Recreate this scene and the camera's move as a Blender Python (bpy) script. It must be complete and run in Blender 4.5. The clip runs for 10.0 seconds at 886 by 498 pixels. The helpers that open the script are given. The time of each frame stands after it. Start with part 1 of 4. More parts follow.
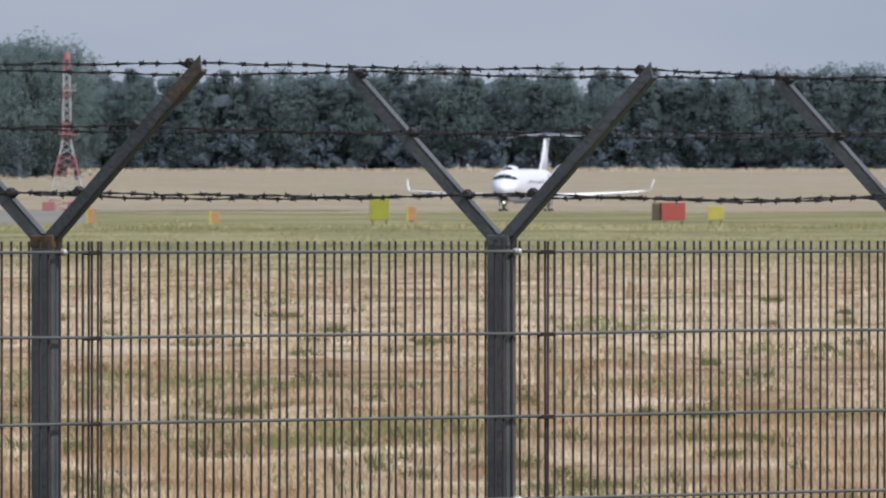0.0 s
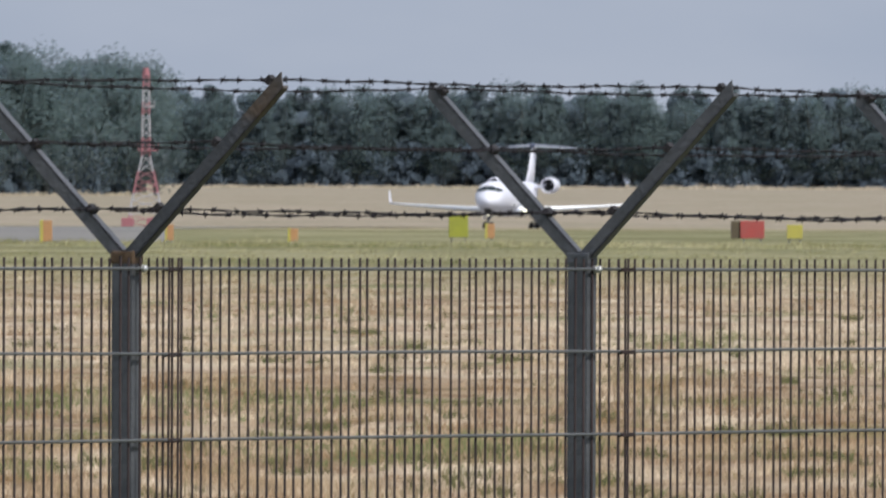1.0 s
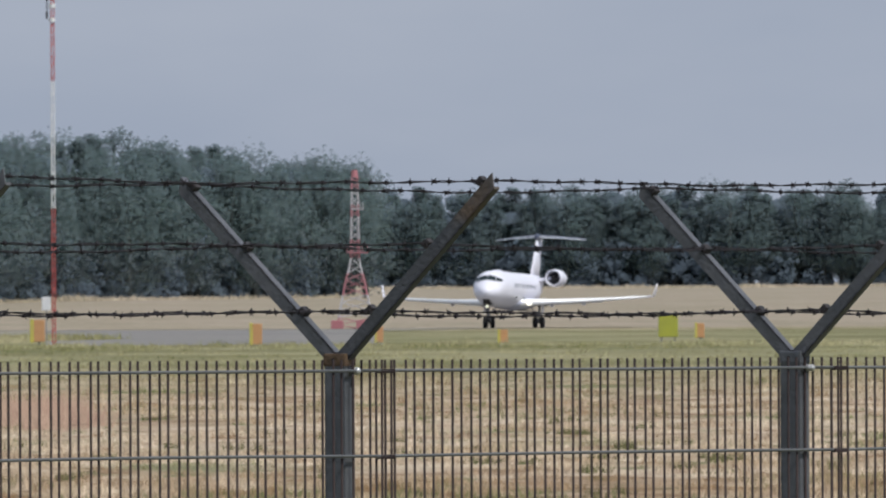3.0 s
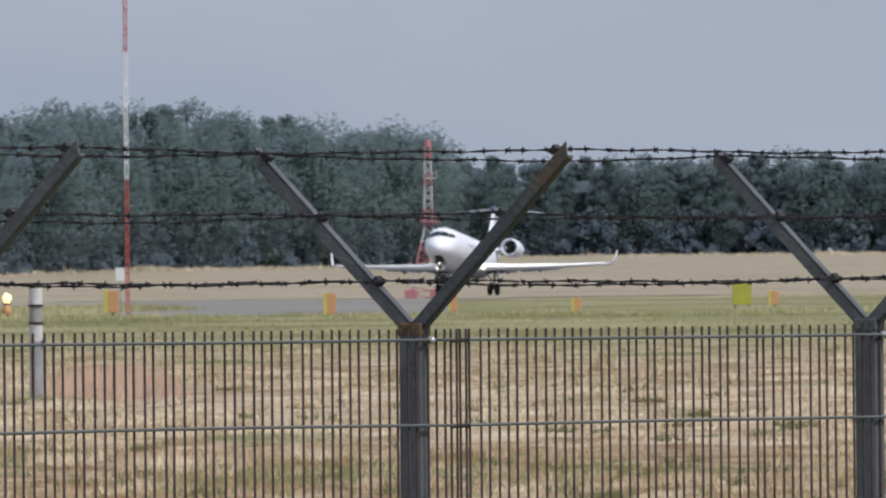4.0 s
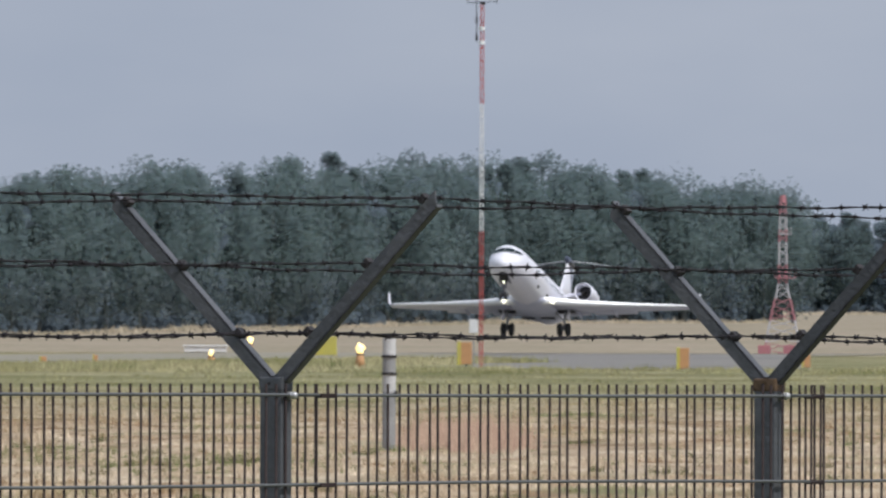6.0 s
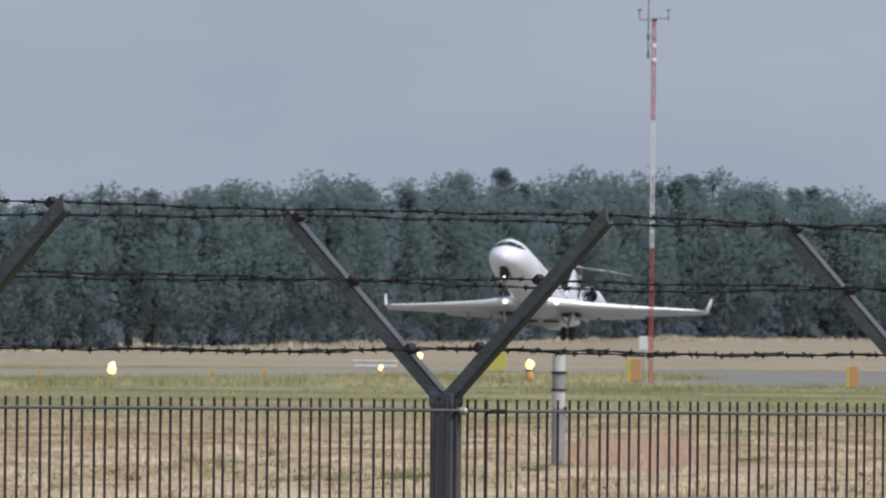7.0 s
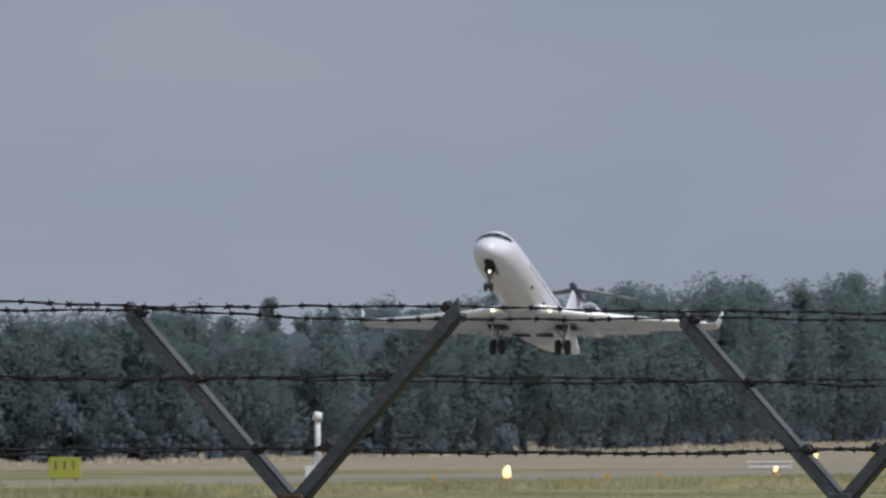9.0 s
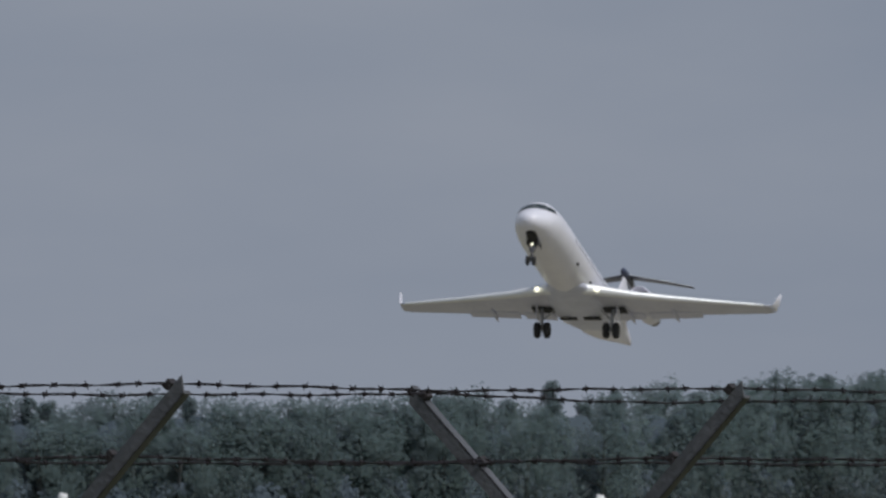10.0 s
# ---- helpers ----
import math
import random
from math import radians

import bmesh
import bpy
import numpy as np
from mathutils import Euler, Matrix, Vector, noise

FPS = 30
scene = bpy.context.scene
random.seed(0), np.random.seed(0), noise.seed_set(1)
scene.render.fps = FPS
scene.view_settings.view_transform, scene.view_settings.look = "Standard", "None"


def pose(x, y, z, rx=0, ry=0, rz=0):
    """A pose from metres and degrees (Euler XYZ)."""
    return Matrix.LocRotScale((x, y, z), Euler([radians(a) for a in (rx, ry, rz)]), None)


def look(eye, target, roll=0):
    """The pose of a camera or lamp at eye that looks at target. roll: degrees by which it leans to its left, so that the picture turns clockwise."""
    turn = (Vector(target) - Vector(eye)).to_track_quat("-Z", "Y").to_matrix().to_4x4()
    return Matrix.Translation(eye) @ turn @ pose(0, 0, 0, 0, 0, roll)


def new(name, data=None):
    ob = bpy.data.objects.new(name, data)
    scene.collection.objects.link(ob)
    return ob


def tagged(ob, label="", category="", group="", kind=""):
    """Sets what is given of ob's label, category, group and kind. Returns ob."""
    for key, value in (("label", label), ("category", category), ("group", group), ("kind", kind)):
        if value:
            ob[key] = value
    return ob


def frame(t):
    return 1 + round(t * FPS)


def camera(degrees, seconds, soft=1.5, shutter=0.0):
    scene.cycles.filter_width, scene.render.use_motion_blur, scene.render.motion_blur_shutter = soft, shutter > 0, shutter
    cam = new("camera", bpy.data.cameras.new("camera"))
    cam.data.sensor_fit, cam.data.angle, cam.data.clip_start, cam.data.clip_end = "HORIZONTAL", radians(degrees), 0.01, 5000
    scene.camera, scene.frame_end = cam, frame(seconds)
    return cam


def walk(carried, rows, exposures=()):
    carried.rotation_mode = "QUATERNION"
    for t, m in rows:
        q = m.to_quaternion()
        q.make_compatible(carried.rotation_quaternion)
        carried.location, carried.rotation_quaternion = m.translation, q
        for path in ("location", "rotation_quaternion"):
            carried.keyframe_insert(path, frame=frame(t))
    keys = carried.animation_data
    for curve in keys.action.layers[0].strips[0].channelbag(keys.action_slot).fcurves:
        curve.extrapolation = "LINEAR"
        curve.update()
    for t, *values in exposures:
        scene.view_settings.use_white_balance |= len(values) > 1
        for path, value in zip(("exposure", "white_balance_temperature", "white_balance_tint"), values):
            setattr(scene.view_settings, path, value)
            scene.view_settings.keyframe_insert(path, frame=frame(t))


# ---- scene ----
# ---- camera ----
cam = camera(2.1388, 10.0, soft=2.0, shutter=0.2)
# the long lens is focused on the fence
cam.data.dof.use_dof = True
cam.data.dof.focus_distance = 53.0
cam.data.dof.aperture_fstop = cam.data.lens / 1000 / 0.0052


def view(x, yaw, pitch, roll):
    """The long lens on its support, 3.8 m over the airfield."""
    return pose(x, 0, 3.8, 90 + pitch, 0, yaw) @ pose(0, 0, 0, 0, 0, roll)


CAMERA_ROWS = [
    (0.0, 0.0, 0.0161, -0.2283, 0.0),
    (0.3, -0.003, 0.0742, -0.2665, 0.1),
    (0.5, -0.004, 0.1103, -0.3036, 0.18),
    (0.7, -0.004, 0.1950, -0.3200, 0.18),
    (0.9, -0.004, 0.2240, -0.2550, 0.2),
    (1.0, -0.004, 0.2064, -0.1867, 0.20),
    (1.2, -0.005, 0.1696, -0.0844, 0.2),
    (1.35, -0.006, 0.1887, -0.0570, 0.22),
    (1.5, -0.007, 0.2265, -0.0876, 0.24),
    (1.8, -0.008, 0.2835, -0.1170, -0.1),
    (2.0, -0.009, 0.3831, -0.0940, -0.33),
    (2.5, -0.010, 0.5300, 0.0516, -0.08),
    (2.7, -0.010, 0.5980, 0.0618, -0.15),
    (3.8, -0.012, 0.8400, -0.0020, -0.58),
    (4.0, -0.012, 0.8894, -0.0169, -0.585),
    (4.5, -0.014, 1.0909, -0.0200, -0.594),
    (5.0, -0.016, 1.3206, -0.0159, -0.244),
    (5.5, -0.017, 1.4249, 0.0906, -0.04),
    (5.7, -0.017, 1.5620, 0.0933, 0.05),
    (6.8, -0.019, 2.0875, 0.1985, 0.50),
    (7.0, -0.019, 2.1554, 0.1519, 0.544),
    (7.5, -0.019, 2.4340, 0.1833, 0.162),
    (8.0, -0.021, 2.6766, 0.2498, 0.23),
    (8.5, -0.023, 2.8052, 0.2926, 0.337),
    (9.0, -0.025, 3.1053, 0.3954, -0.058),
    (9.5, -0.027, 3.4168, 0.4107, 0.0),
    (9.7, -0.028, 3.5980, 0.4748, -0.1),
    (10.0, -0.029, 3.7835, 0.5987, -0.356),
]
walk(cam, [(t, view(*row)) for t, *row in CAMERA_ROWS],
     exposures=[(0.0, 0.15, 6300, 10), (2.0, 0.13, 6300, 10), (2.5, -0.01, 6300, 10), (5.0, 0.12, 6300, 10), (7.0, 0.0, 6300, 10), (7.5, 0.05, 6300, 10), (8.5, -0.22, 6300, 10), (9.0, -0.32, 6300, 10), (9.5, -0.36, 6300, 10), (10.0, -0.58, 6300, 10)])

# ---- world and sun: hazy daylight under thin cloud ----
SUN_EL, SUN_AZ = 52.0, 128.0     # azimuth clockwise from +y
world = bpy.data.worlds.new("sky")
scene.world = world
world.use_nodes = True
wn, wl = world.node_tree.nodes, world.node_tree.links
wn.clear()
w_out = wn.new("ShaderNodeOutputWorld")
w_sky = wn.new("ShaderNodeTexSky")
w_sky.sky_type, w_sky.sun_disc = "NISHITA", False
w_sky.sun_elevation, w_sky.sun_rotation = radians(SUN_EL), radians(SUN_AZ)
w_sky.air_density, w_sky.dust_density = 1.2, 2.5
w_bg = wn.new("ShaderNodeBackground")
w_bg.inputs["Strength"].default_value = 0.08
wl.new(w_sky.outputs[0], w_bg.inputs["Color"])
w_co = wn.new("ShaderNodeTexCoord")
w_map = wn.new("ShaderNodeMapping")
w_map.inputs["Scale"].default_value = (18, 18, 60)
wl.new(w_co.outputs["Generated"], w_map.inputs["Vector"])
w_no = wn.new("ShaderNodeTexNoise")
w_no.inputs["Scale"].default_value = 2.0
w_no.inputs["Detail"].default_value = 4
wl.new(w_map.outputs[0], w_no.inputs["Vector"])
w_ra = wn.new("ShaderNodeValToRGB")
w_ra.color_ramp.elements[0].position, w_ra.color_ramp.elements[1].position = 0.3, 0.75
w_ra.color_ramp.elements[0].color = (0.405, 0.462, 0.575, 1)
w_ra.color_ramp.elements[1].color = (0.49, 0.535, 0.63, 1)
wl.new(w_no.outputs["Fac"], w_ra.inputs["Fac"])
w_cl = wn.new("ShaderNodeBackground")
w_cl.inputs["Strength"].default_value = 0.95
wl.new(w_ra.outputs[0], w_cl.inputs["Color"])
w_mix = wn.new("ShaderNodeMixShader")
w_mix.inputs[0].default_value = 0.82
wl.new(w_bg.outputs[0], w_mix.inputs[1])
wl.new(w_cl.outputs[0], w_mix.inputs[2])
wl.new(w_mix.outputs[0], w_out.inputs[0])

sun = new("sun", bpy.data.lights.new("sun", "SUN"))
sun.data.energy, sun.data.angle, sun.data.color = 3.2, radians(6.0), (1.0, 0.97, 0.92)
SUN_DIR = Vector((math.sin(radians(SUN_AZ)) * math.cos(radians(SUN_EL)),
                  math.cos(radians(SUN_AZ)) * math.cos(radians(SUN_EL)), math.sin(radians(SUN_EL))))
sun.matrix_world = look(SUN_DIR * 100, (0, 0, 0))


# ---- materials ----
def material(name, base, second=None, rough=0.6, metal=0.0, scale=3.0, spread=(0.35, 0.7), bump=0.0,
             fine=None, coords="Object", spec=0.5, stretch=(1, 1, 1), island=0.0, emit=None, glow=0.0, random_by=0.0, sheen=0.0, gaps=0.0):
    """A procedural surface: two colours mixed by a large noise, a fine grain, and a little relief."""
    m = bpy.data.materials.new(name)
    m.use_nodes = True
    n, l = m.node_tree.nodes, m.node_tree.links
    b = n["Principled BSDF"]
    b.inputs["Roughness"].default_value, b.inputs["Metallic"].default_value = rough, metal
    b.inputs["Specular IOR Level"].default_value = spec
    tc, mp = n.new("ShaderNodeTexCoord"), n.new("ShaderNodeMapping")
    mp.inputs["Scale"].default_value = stretch
    l.new(tc.outputs[coords], mp.inputs["Vector"])
    big = n.new("ShaderNodeTexNoise")
    big.inputs["Scale"].default_value, big.inputs["Detail"].default_value = scale, 5
    l.new(mp.outputs[0], big.inputs["Vector"])
    ramp = n.new("ShaderNodeValToRGB")
    ramp.color_ramp.elements[0].position, ramp.color_ramp.elements[1].position = spread
    ramp.color_ramp.elements[0].color = (*base, 1)
    ramp.color_ramp.elements[1].color = (*(second or [c * 0.8 for c in base]), 1)
    l.new(big.outputs["Fac"], ramp.inputs["Fac"])
    grain = n.new("ShaderNodeTexNoise")
    grain.inputs["Scale"].default_value, grain.inputs["Detail"].default_value = fine or scale * 12, 3
    l.new(tc.outputs[coords], grain.inputs["Vector"])
    mixed = n.new("ShaderNodeMix")
    mixed.data_type, mixed.blend_type = "RGBA", "OVERLAY"
    mixed.inputs["Factor"].default_value = 0.25
    l.new(ramp.outputs[0], mixed.inputs["A"])
    l.new(grain.outputs["Fac"], mixed.inputs["B"])
    colour = mixed.outputs["Result"]
    if island or random_by:
        src = n.new("ShaderNodeNewGeometry").outputs["Random Per Island"] if island else n.new("ShaderNodeObjectInfo").outputs["Random"]
        hsv, mr = n.new("ShaderNodeHueSaturation"), n.new("ShaderNodeMapRange")
        mr.inputs["To Min"].default_value, mr.inputs["To Max"].default_value = 1 - (island or random_by), 1 + (island or random_by)
        l.new(src, mr.inputs["Value"])
        l.new(mr.outputs[0], hsv.inputs["Value"])
        l.new(colour, hsv.inputs["Color"])
        colour = hsv.outputs[0]
    l.new(colour, b.inputs["Base Color"])
    if bump:
        bp = n.new("ShaderNodeBump")
        bp.inputs["Strength"].default_value, bp.inputs["Distance"].default_value = bump, 0.01
        l.new(grain.outputs["Fac"], bp.inputs["Height"])
        l.new(bp.outputs[0], b.inputs["Normal"])
    # a bluish sheen on the leaves imitates a veil of haze
    if sheen:
        b.inputs["Sheen Weight"].default_value, b.inputs["Sheen Roughness"].default_value = sheen, 0.7
        b.inputs["Sheen Tint"].default_value = (0.75, 0.85, 1.0, 1)
    if emit:
        b.inputs["Emission Color"].default_value, b.inputs["Emission Strength"].default_value = (*emit, 1), glow
    if gaps:      # leaves pass light on to those behind them, and leave gaps
        tl, add = n.new("ShaderNodeBsdfTranslucent"), n.new("ShaderNodeAddShader")
        l.new(colour, tl.inputs["Color"])
        l.new(b.outputs[0], add.inputs[0])
        l.new(tl.outputs[0], add.inputs[1])
        tr, mx, out = n.new("ShaderNodeBsdfTransparent"), n.new("ShaderNodeMixShader"), n["Material Output"]
        mx.inputs[0].default_value = gaps
        l.new(add.outputs[0], mx.inputs[1])
        l.new(tr.outputs[0], mx.inputs[2])
        l.new(mx.outputs[0], out.inputs["Surface"])
    return m


M_STEEL = material("galvanised_steel", (0.085, 0.09, 0.10), (0.14, 0.145, 0.155), 0.55, 0.35, 9, bump=0.25, fine=90)
M_RUSTY = material("rusting_steel", (0.125, 0.078, 0.044), (0.095, 0.070, 0.050), 0.75, 0.2, 7, bump=0.4, fine=80)
M_ARM = material("weathered_angle_steel", (0.082, 0.084, 0.092), (0.125, 0.126, 0.135), 0.45, 0.1, 8, bump=0.25, fine=90)
M_RUSTARM = material("rust_streaked_angle_steel", (0.082, 0.084, 0.092), (0.13, 0.085, 0.05), 0.55, 0.1, 5, spread=(0.54, 0.70), bump=0.3, fine=70)
M_MESH = material("fence_wire", (0.026, 0.018, 0.018), (0.046, 0.032, 0.03), 0.75, 0.0, 4, bump=0.1, random_by=0.2, spec=0.2)
M_RAIL = material("fence_wire_galvanised", (0.12, 0.125, 0.13), (0.17, 0.175, 0.175), 0.55, 0.3, 5)
M_BARB = material("barbed_wire_oxidised", (0.016, 0.015, 0.019), (0.028, 0.023, 0.025), 0.75, 0.0, 20, spec=0.2)
M_CLIP = material("black_clip", (0.018, 0.017, 0.019), (0.034, 0.026, 0.026), 0.7, 0.0, 30)
M_BOLT = material("zinc_bolt", (0.6, 0.6, 0.6), (0.5, 0.5, 0.5), 0.35, 0.6, 20)
M_WHITE = material("white_aircraft_paint", (0.81, 0.805, 0.87), (0.77, 0.765, 0.83), 0.32, 0.0, 0.7, fine=6)
M_WING = material("grey_wing_paint", (0.62, 0.63, 0.73), (0.55, 0.56, 0.66), 0.4, 0.0, 0.9, fine=6)
M_BELLY = material("grey_belly_paint", (0.62, 0.64, 0.75), (0.54, 0.56, 0.66), 0.4, 0.0, 0.8, fine=6)
M_LEAD = material("pale_leading_edge", (0.82, 0.83, 0.84), (0.76, 0.77, 0.78), 0.35, 0.15, 2)
M_DARK = material("dark_bay", (0.02, 0.02, 0.022), (0.035, 0.035, 0.035), 0.8, 0.0, 3)
M_GLASS = material("cockpit_glass", (0.012, 0.02, 0.022), (0.02, 0.035, 0.035), 0.12, 0.0, 2)
M_TYRE = material("tyre_rubber", (0.018, 0.018, 0.019), (0.03, 0.03, 0.03), 0.85, 0.0, 8, bump=0.2)
M_GEAR = material("landing_gear_paint", (0.35, 0.36, 0.37), (0.28, 0.28, 0.29), 0.45, 0.2, 4)
M_OLEO = material("dark_gear_steel", (0.09, 0.09, 0.10), (0.06, 0.06, 0.07), 0.5, 0.2, 4)
M_BLUE = material("dark_blue_tail_paint", (0.035, 0.045, 0.085), (0.05, 0.06, 0.10), 0.35, 0.0, 1)
# a white tailplane's underside shade, put into a dark blue-grey
M_TAIL_SHADED = material("shaded_tail_white", (0.17, 0.18, 0.23), (0.13, 0.14, 0.18), 0.4, 0.0, 1)
M_HOT = material("nozzle_metal", (0.18, 0.165, 0.15), (0.11, 0.10, 0.095), 0.4, 0.8, 4)
M_RED = material("signal_red_paint", (0.46, 0.085, 0.075), (0.40, 0.10, 0.09), 0.6, 0.0, 2)
# the tower's red, paled to imitate the haze in front of it
M_HAZE_RED = material("hazed_red_paint", (0.40, 0.145, 0.165), (0.36, 0.165, 0.18), 0.7, 0.0, 2)
M_PWHITE = material("mast_white_paint", (0.76, 0.76, 0.76), (0.68, 0.68, 0.68), 0.5, 0.0, 2)
M_ORANGE = material("marker_orange", (0.54, 0.29, 0.13), (0.46, 0.25, 0.12), 0.7, 0.0, 3)
M_YELLOW = material("sign_yellow", (0.54, 0.48, 0.10), (0.48, 0.42, 0.11), 0.5, 0.0, 2)
M_LIME = material("sign_yellow_green", (0.38, 0.39, 0.05), (0.33, 0.34, 0.055), 0.5, 0.0, 2)
M_BROWN = material("sign_back_brown", (0.13, 0.10, 0.06), (0.10, 0.08, 0.05), 0.7, 0.0, 3)
M_CONCRETE = material("pole_concrete_grey", (0.30, 0.30, 0.30), (0.22, 0.22, 0.22), 0.8, 0.0, 2, bump=0.3)
# the tower's white, greyed to imitate the same haze
M_HAZE_WHITE = material("hazed_tower_white", (0.48, 0.47, 0.48), (0.40, 0.38, 0.39), 0.7, 0.0, 2)
M_BAND = material("weathered_white_band", (0.56, 0.56, 0.56), (0.40, 0.40, 0.40), 0.7, 0.0, 4, bump=0.2)
M_ASPHALT = material("runway_asphalt", (0.185, 0.175, 0.165), (0.24, 0.225, 0.205), 0.95, 0.0, 0.06, fine=0.9, coords="Object", spec=0.15)
# concrete of the added strip that reflects light up to the jet
M_BOUNCE_SLAB = material("bounce_concrete", (0.275, 0.25, 0.205), (0.225, 0.21, 0.155), 0.95, 0.0, 0.08, fine=0.9, spec=0.2)
# bark lightened so the trunks stand out less from the hazed leaves
M_BARK = material("pale_grey_bark", (0.085, 0.095, 0.095), (0.11, 0.115, 0.11), 0.9, 0.0, 2, bump=0.3, spec=0.1)
# leaf and needle colours are blued to carry the haze over the woods
M_LEAF = material("hazed_broadleaf", (0.046, 0.069, 0.066), (0.056, 0.082, 0.072), 0.8, 0.0, 0.25, fine=2.0, island=0.04, spec=0.1, sheen=0.2, gaps=0.46)
# lighter and bluer than the leaves, so dark gaps look veiled by haze
M_HAZED_SHADE = material("haze_blue_undergrowth", (0.066, 0.085, 0.106), (0.074, 0.095, 0.112), 0.9, 0.0, 0.12, fine=1.0, spec=0.05, sheen=0.1, gaps=0.05)
M_NEEDLE = material("hazed_conifer", (0.050, 0.072, 0.071), (0.058, 0.083, 0.076), 0.8, 0.0, 0.25, fine=2.0, island=0.04, spec=0.1, sheen=0.2, gaps=0.46)
M_LAMP = material("warm_lamp_glow", (0.9, 0.8, 0.5), (0.9, 0.8, 0.5), 0.4, 0.0, 2, emit=(1.0, 0.72, 0.24), glow=1.6)
M_LANDING = material("landing_light_glow", (0.9, 0.9, 0.8), (0.9, 0.9, 0.8), 0.3, 0.0, 2, emit=(1.0, 0.95, 0.70), glow=2.2)


def field_material(name, straw, pale, brown, green, island):
    """Dry mown grass: straw with paler and browner bands and greener streaks that run across the field."""
    m = bpy.data.materials.new(name)
    m.use_nodes = True
    n, l = m.node_tree.nodes, m.node_tree.links
    b = n["Principled BSDF"]
    b.inputs["Roughness"].default_value, b.inputs["Specular IOR Level"].default_value = 0.95, 0.1
    geo = n.new("ShaderNodeNewGeometry")

    def patch(scale, lo, hi, detail=4):
        mp = n.new("ShaderNodeMapping")
        mp.inputs["Scale"].default_value = scale
        l.new(geo.outputs["Position"], mp.inputs["Vector"])
        t = n.new("ShaderNodeTexNoise")
        t.inputs["Scale"].default_value, t.inputs["Detail"].default_value = 1.0, detail
        l.new(mp.outputs[0], t.inputs["Vector"])
        r = n.new("ShaderNodeMapRange")
        r.inputs["From Min"].default_value, r.inputs["From Max"].default_value = lo, hi
        l.new(t.outputs["Fac"], r.inputs["Value"])
        return r.outputs[0]

    def mix(f, a, c):
        x = n.new("ShaderNodeMix")
        x.data_type = "RGBA"
        l.new(f, x.inputs["Factor"])
        for key, v in (("A", a), ("B", c)):
            if isinstance(v, tuple):
                x.inputs[key].default_value = (*v, 1)
            else:
                l.new(v, x.inputs[key])
        return x.outputs["Result"]
    c = mix(patch((0.10, 0.035, 0), 0.40, 0.62), straw, pale)
    c = mix(patch((0.55, 0.12, 0), 0.46, 0.60, 4), c, brown)
    c = mix(patch((0.7, 0.16, 0), 0.56, 0.66, 4), c, green)
    c = mix(patch((0.6, 0.11, 0), 0.51, 0.64, 4), c, pale)
    c = mix(patch((0.16, 0.05, 0), 0.52, 0.74), c, brown)
    c = mix(patch((0.12, 0.04, 0), 0.57, 0.69), c, green)
    # the mown strip gives way to greener grass near the runway
    sep = n.new("ShaderNodeSeparateXYZ")
    l.new(geo.outputs["Position"], sep.inputs[0])
    for y0, y1, fade, strength, tone in ((-50, 345, 70, 0.55, brown), (385, 430, 30, 0.5, brown), (480, 590, 40, 0.55, pale)):
        a, d, p = n.new("ShaderNodeMapRange"), n.new("ShaderNodeMapRange"), n.new("ShaderNodeMath")
        a.inputs["From Min"].default_value, a.inputs["From Max"].default_value = y0 - fade, y0
        d.inputs["From Min"].default_value, d.inputs["From Max"].default_value = y1 + fade, y1
        d.inputs["To Max"].default_value = strength
        p.operation = "MULTIPLY"
        l.new(sep.outputs["Y"], a.inputs["Value"])
        l.new(sep.outputs["Y"], d.inputs["Value"])
        l.new(a.outputs[0], p.inputs[0])
        l.new(d.outputs[0], p.inputs[1])
        c = mix(p.outputs[0], c, mix(patch((0.5, 0.18, 0), 0.38, 0.62), tone, c))
    bounce_cut = n.new("ShaderNodeMapRange")      # unseen ground by the fence, green and dark to cut bounce on the arms
    bounce_cut.inputs["From Min"].default_value, bounce_cut.inputs["From Max"].default_value = 175, 120
    bounce_cut.inputs["To Max"].default_value = 0.85
    l.new(sep.outputs["Y"], bounce_cut.inputs["Value"])
    c = mix(bounce_cut.outputs[0], c, mix(patch((0.3, 0.3, 0), 0.35, 0.65), green, (0.06, 0.08, 0.035)))
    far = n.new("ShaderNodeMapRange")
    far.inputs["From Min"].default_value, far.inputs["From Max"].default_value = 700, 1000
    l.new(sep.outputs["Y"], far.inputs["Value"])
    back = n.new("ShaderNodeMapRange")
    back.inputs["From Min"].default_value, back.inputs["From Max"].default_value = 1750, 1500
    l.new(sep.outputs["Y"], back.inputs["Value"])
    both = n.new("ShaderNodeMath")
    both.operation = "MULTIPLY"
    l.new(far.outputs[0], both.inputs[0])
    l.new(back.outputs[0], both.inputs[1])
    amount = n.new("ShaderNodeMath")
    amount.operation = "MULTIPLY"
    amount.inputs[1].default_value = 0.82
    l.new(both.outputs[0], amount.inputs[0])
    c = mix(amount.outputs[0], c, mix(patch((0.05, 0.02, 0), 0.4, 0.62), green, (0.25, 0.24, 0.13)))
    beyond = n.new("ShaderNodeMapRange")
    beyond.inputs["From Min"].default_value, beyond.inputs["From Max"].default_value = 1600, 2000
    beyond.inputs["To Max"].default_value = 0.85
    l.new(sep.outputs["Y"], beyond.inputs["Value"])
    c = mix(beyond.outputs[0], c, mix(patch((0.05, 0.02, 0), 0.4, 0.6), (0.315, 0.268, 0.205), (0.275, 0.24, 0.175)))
    if island:
        hsv, mr = n.new("ShaderNodeHueSaturation"), n.new("ShaderNodeMapRange")
        mr.inputs["To Min"].default_value, mr.inputs["To Max"].default_value = 0.58, 1.5
        l.new(geo.outputs["Random Per Island"], mr.inputs["Value"])
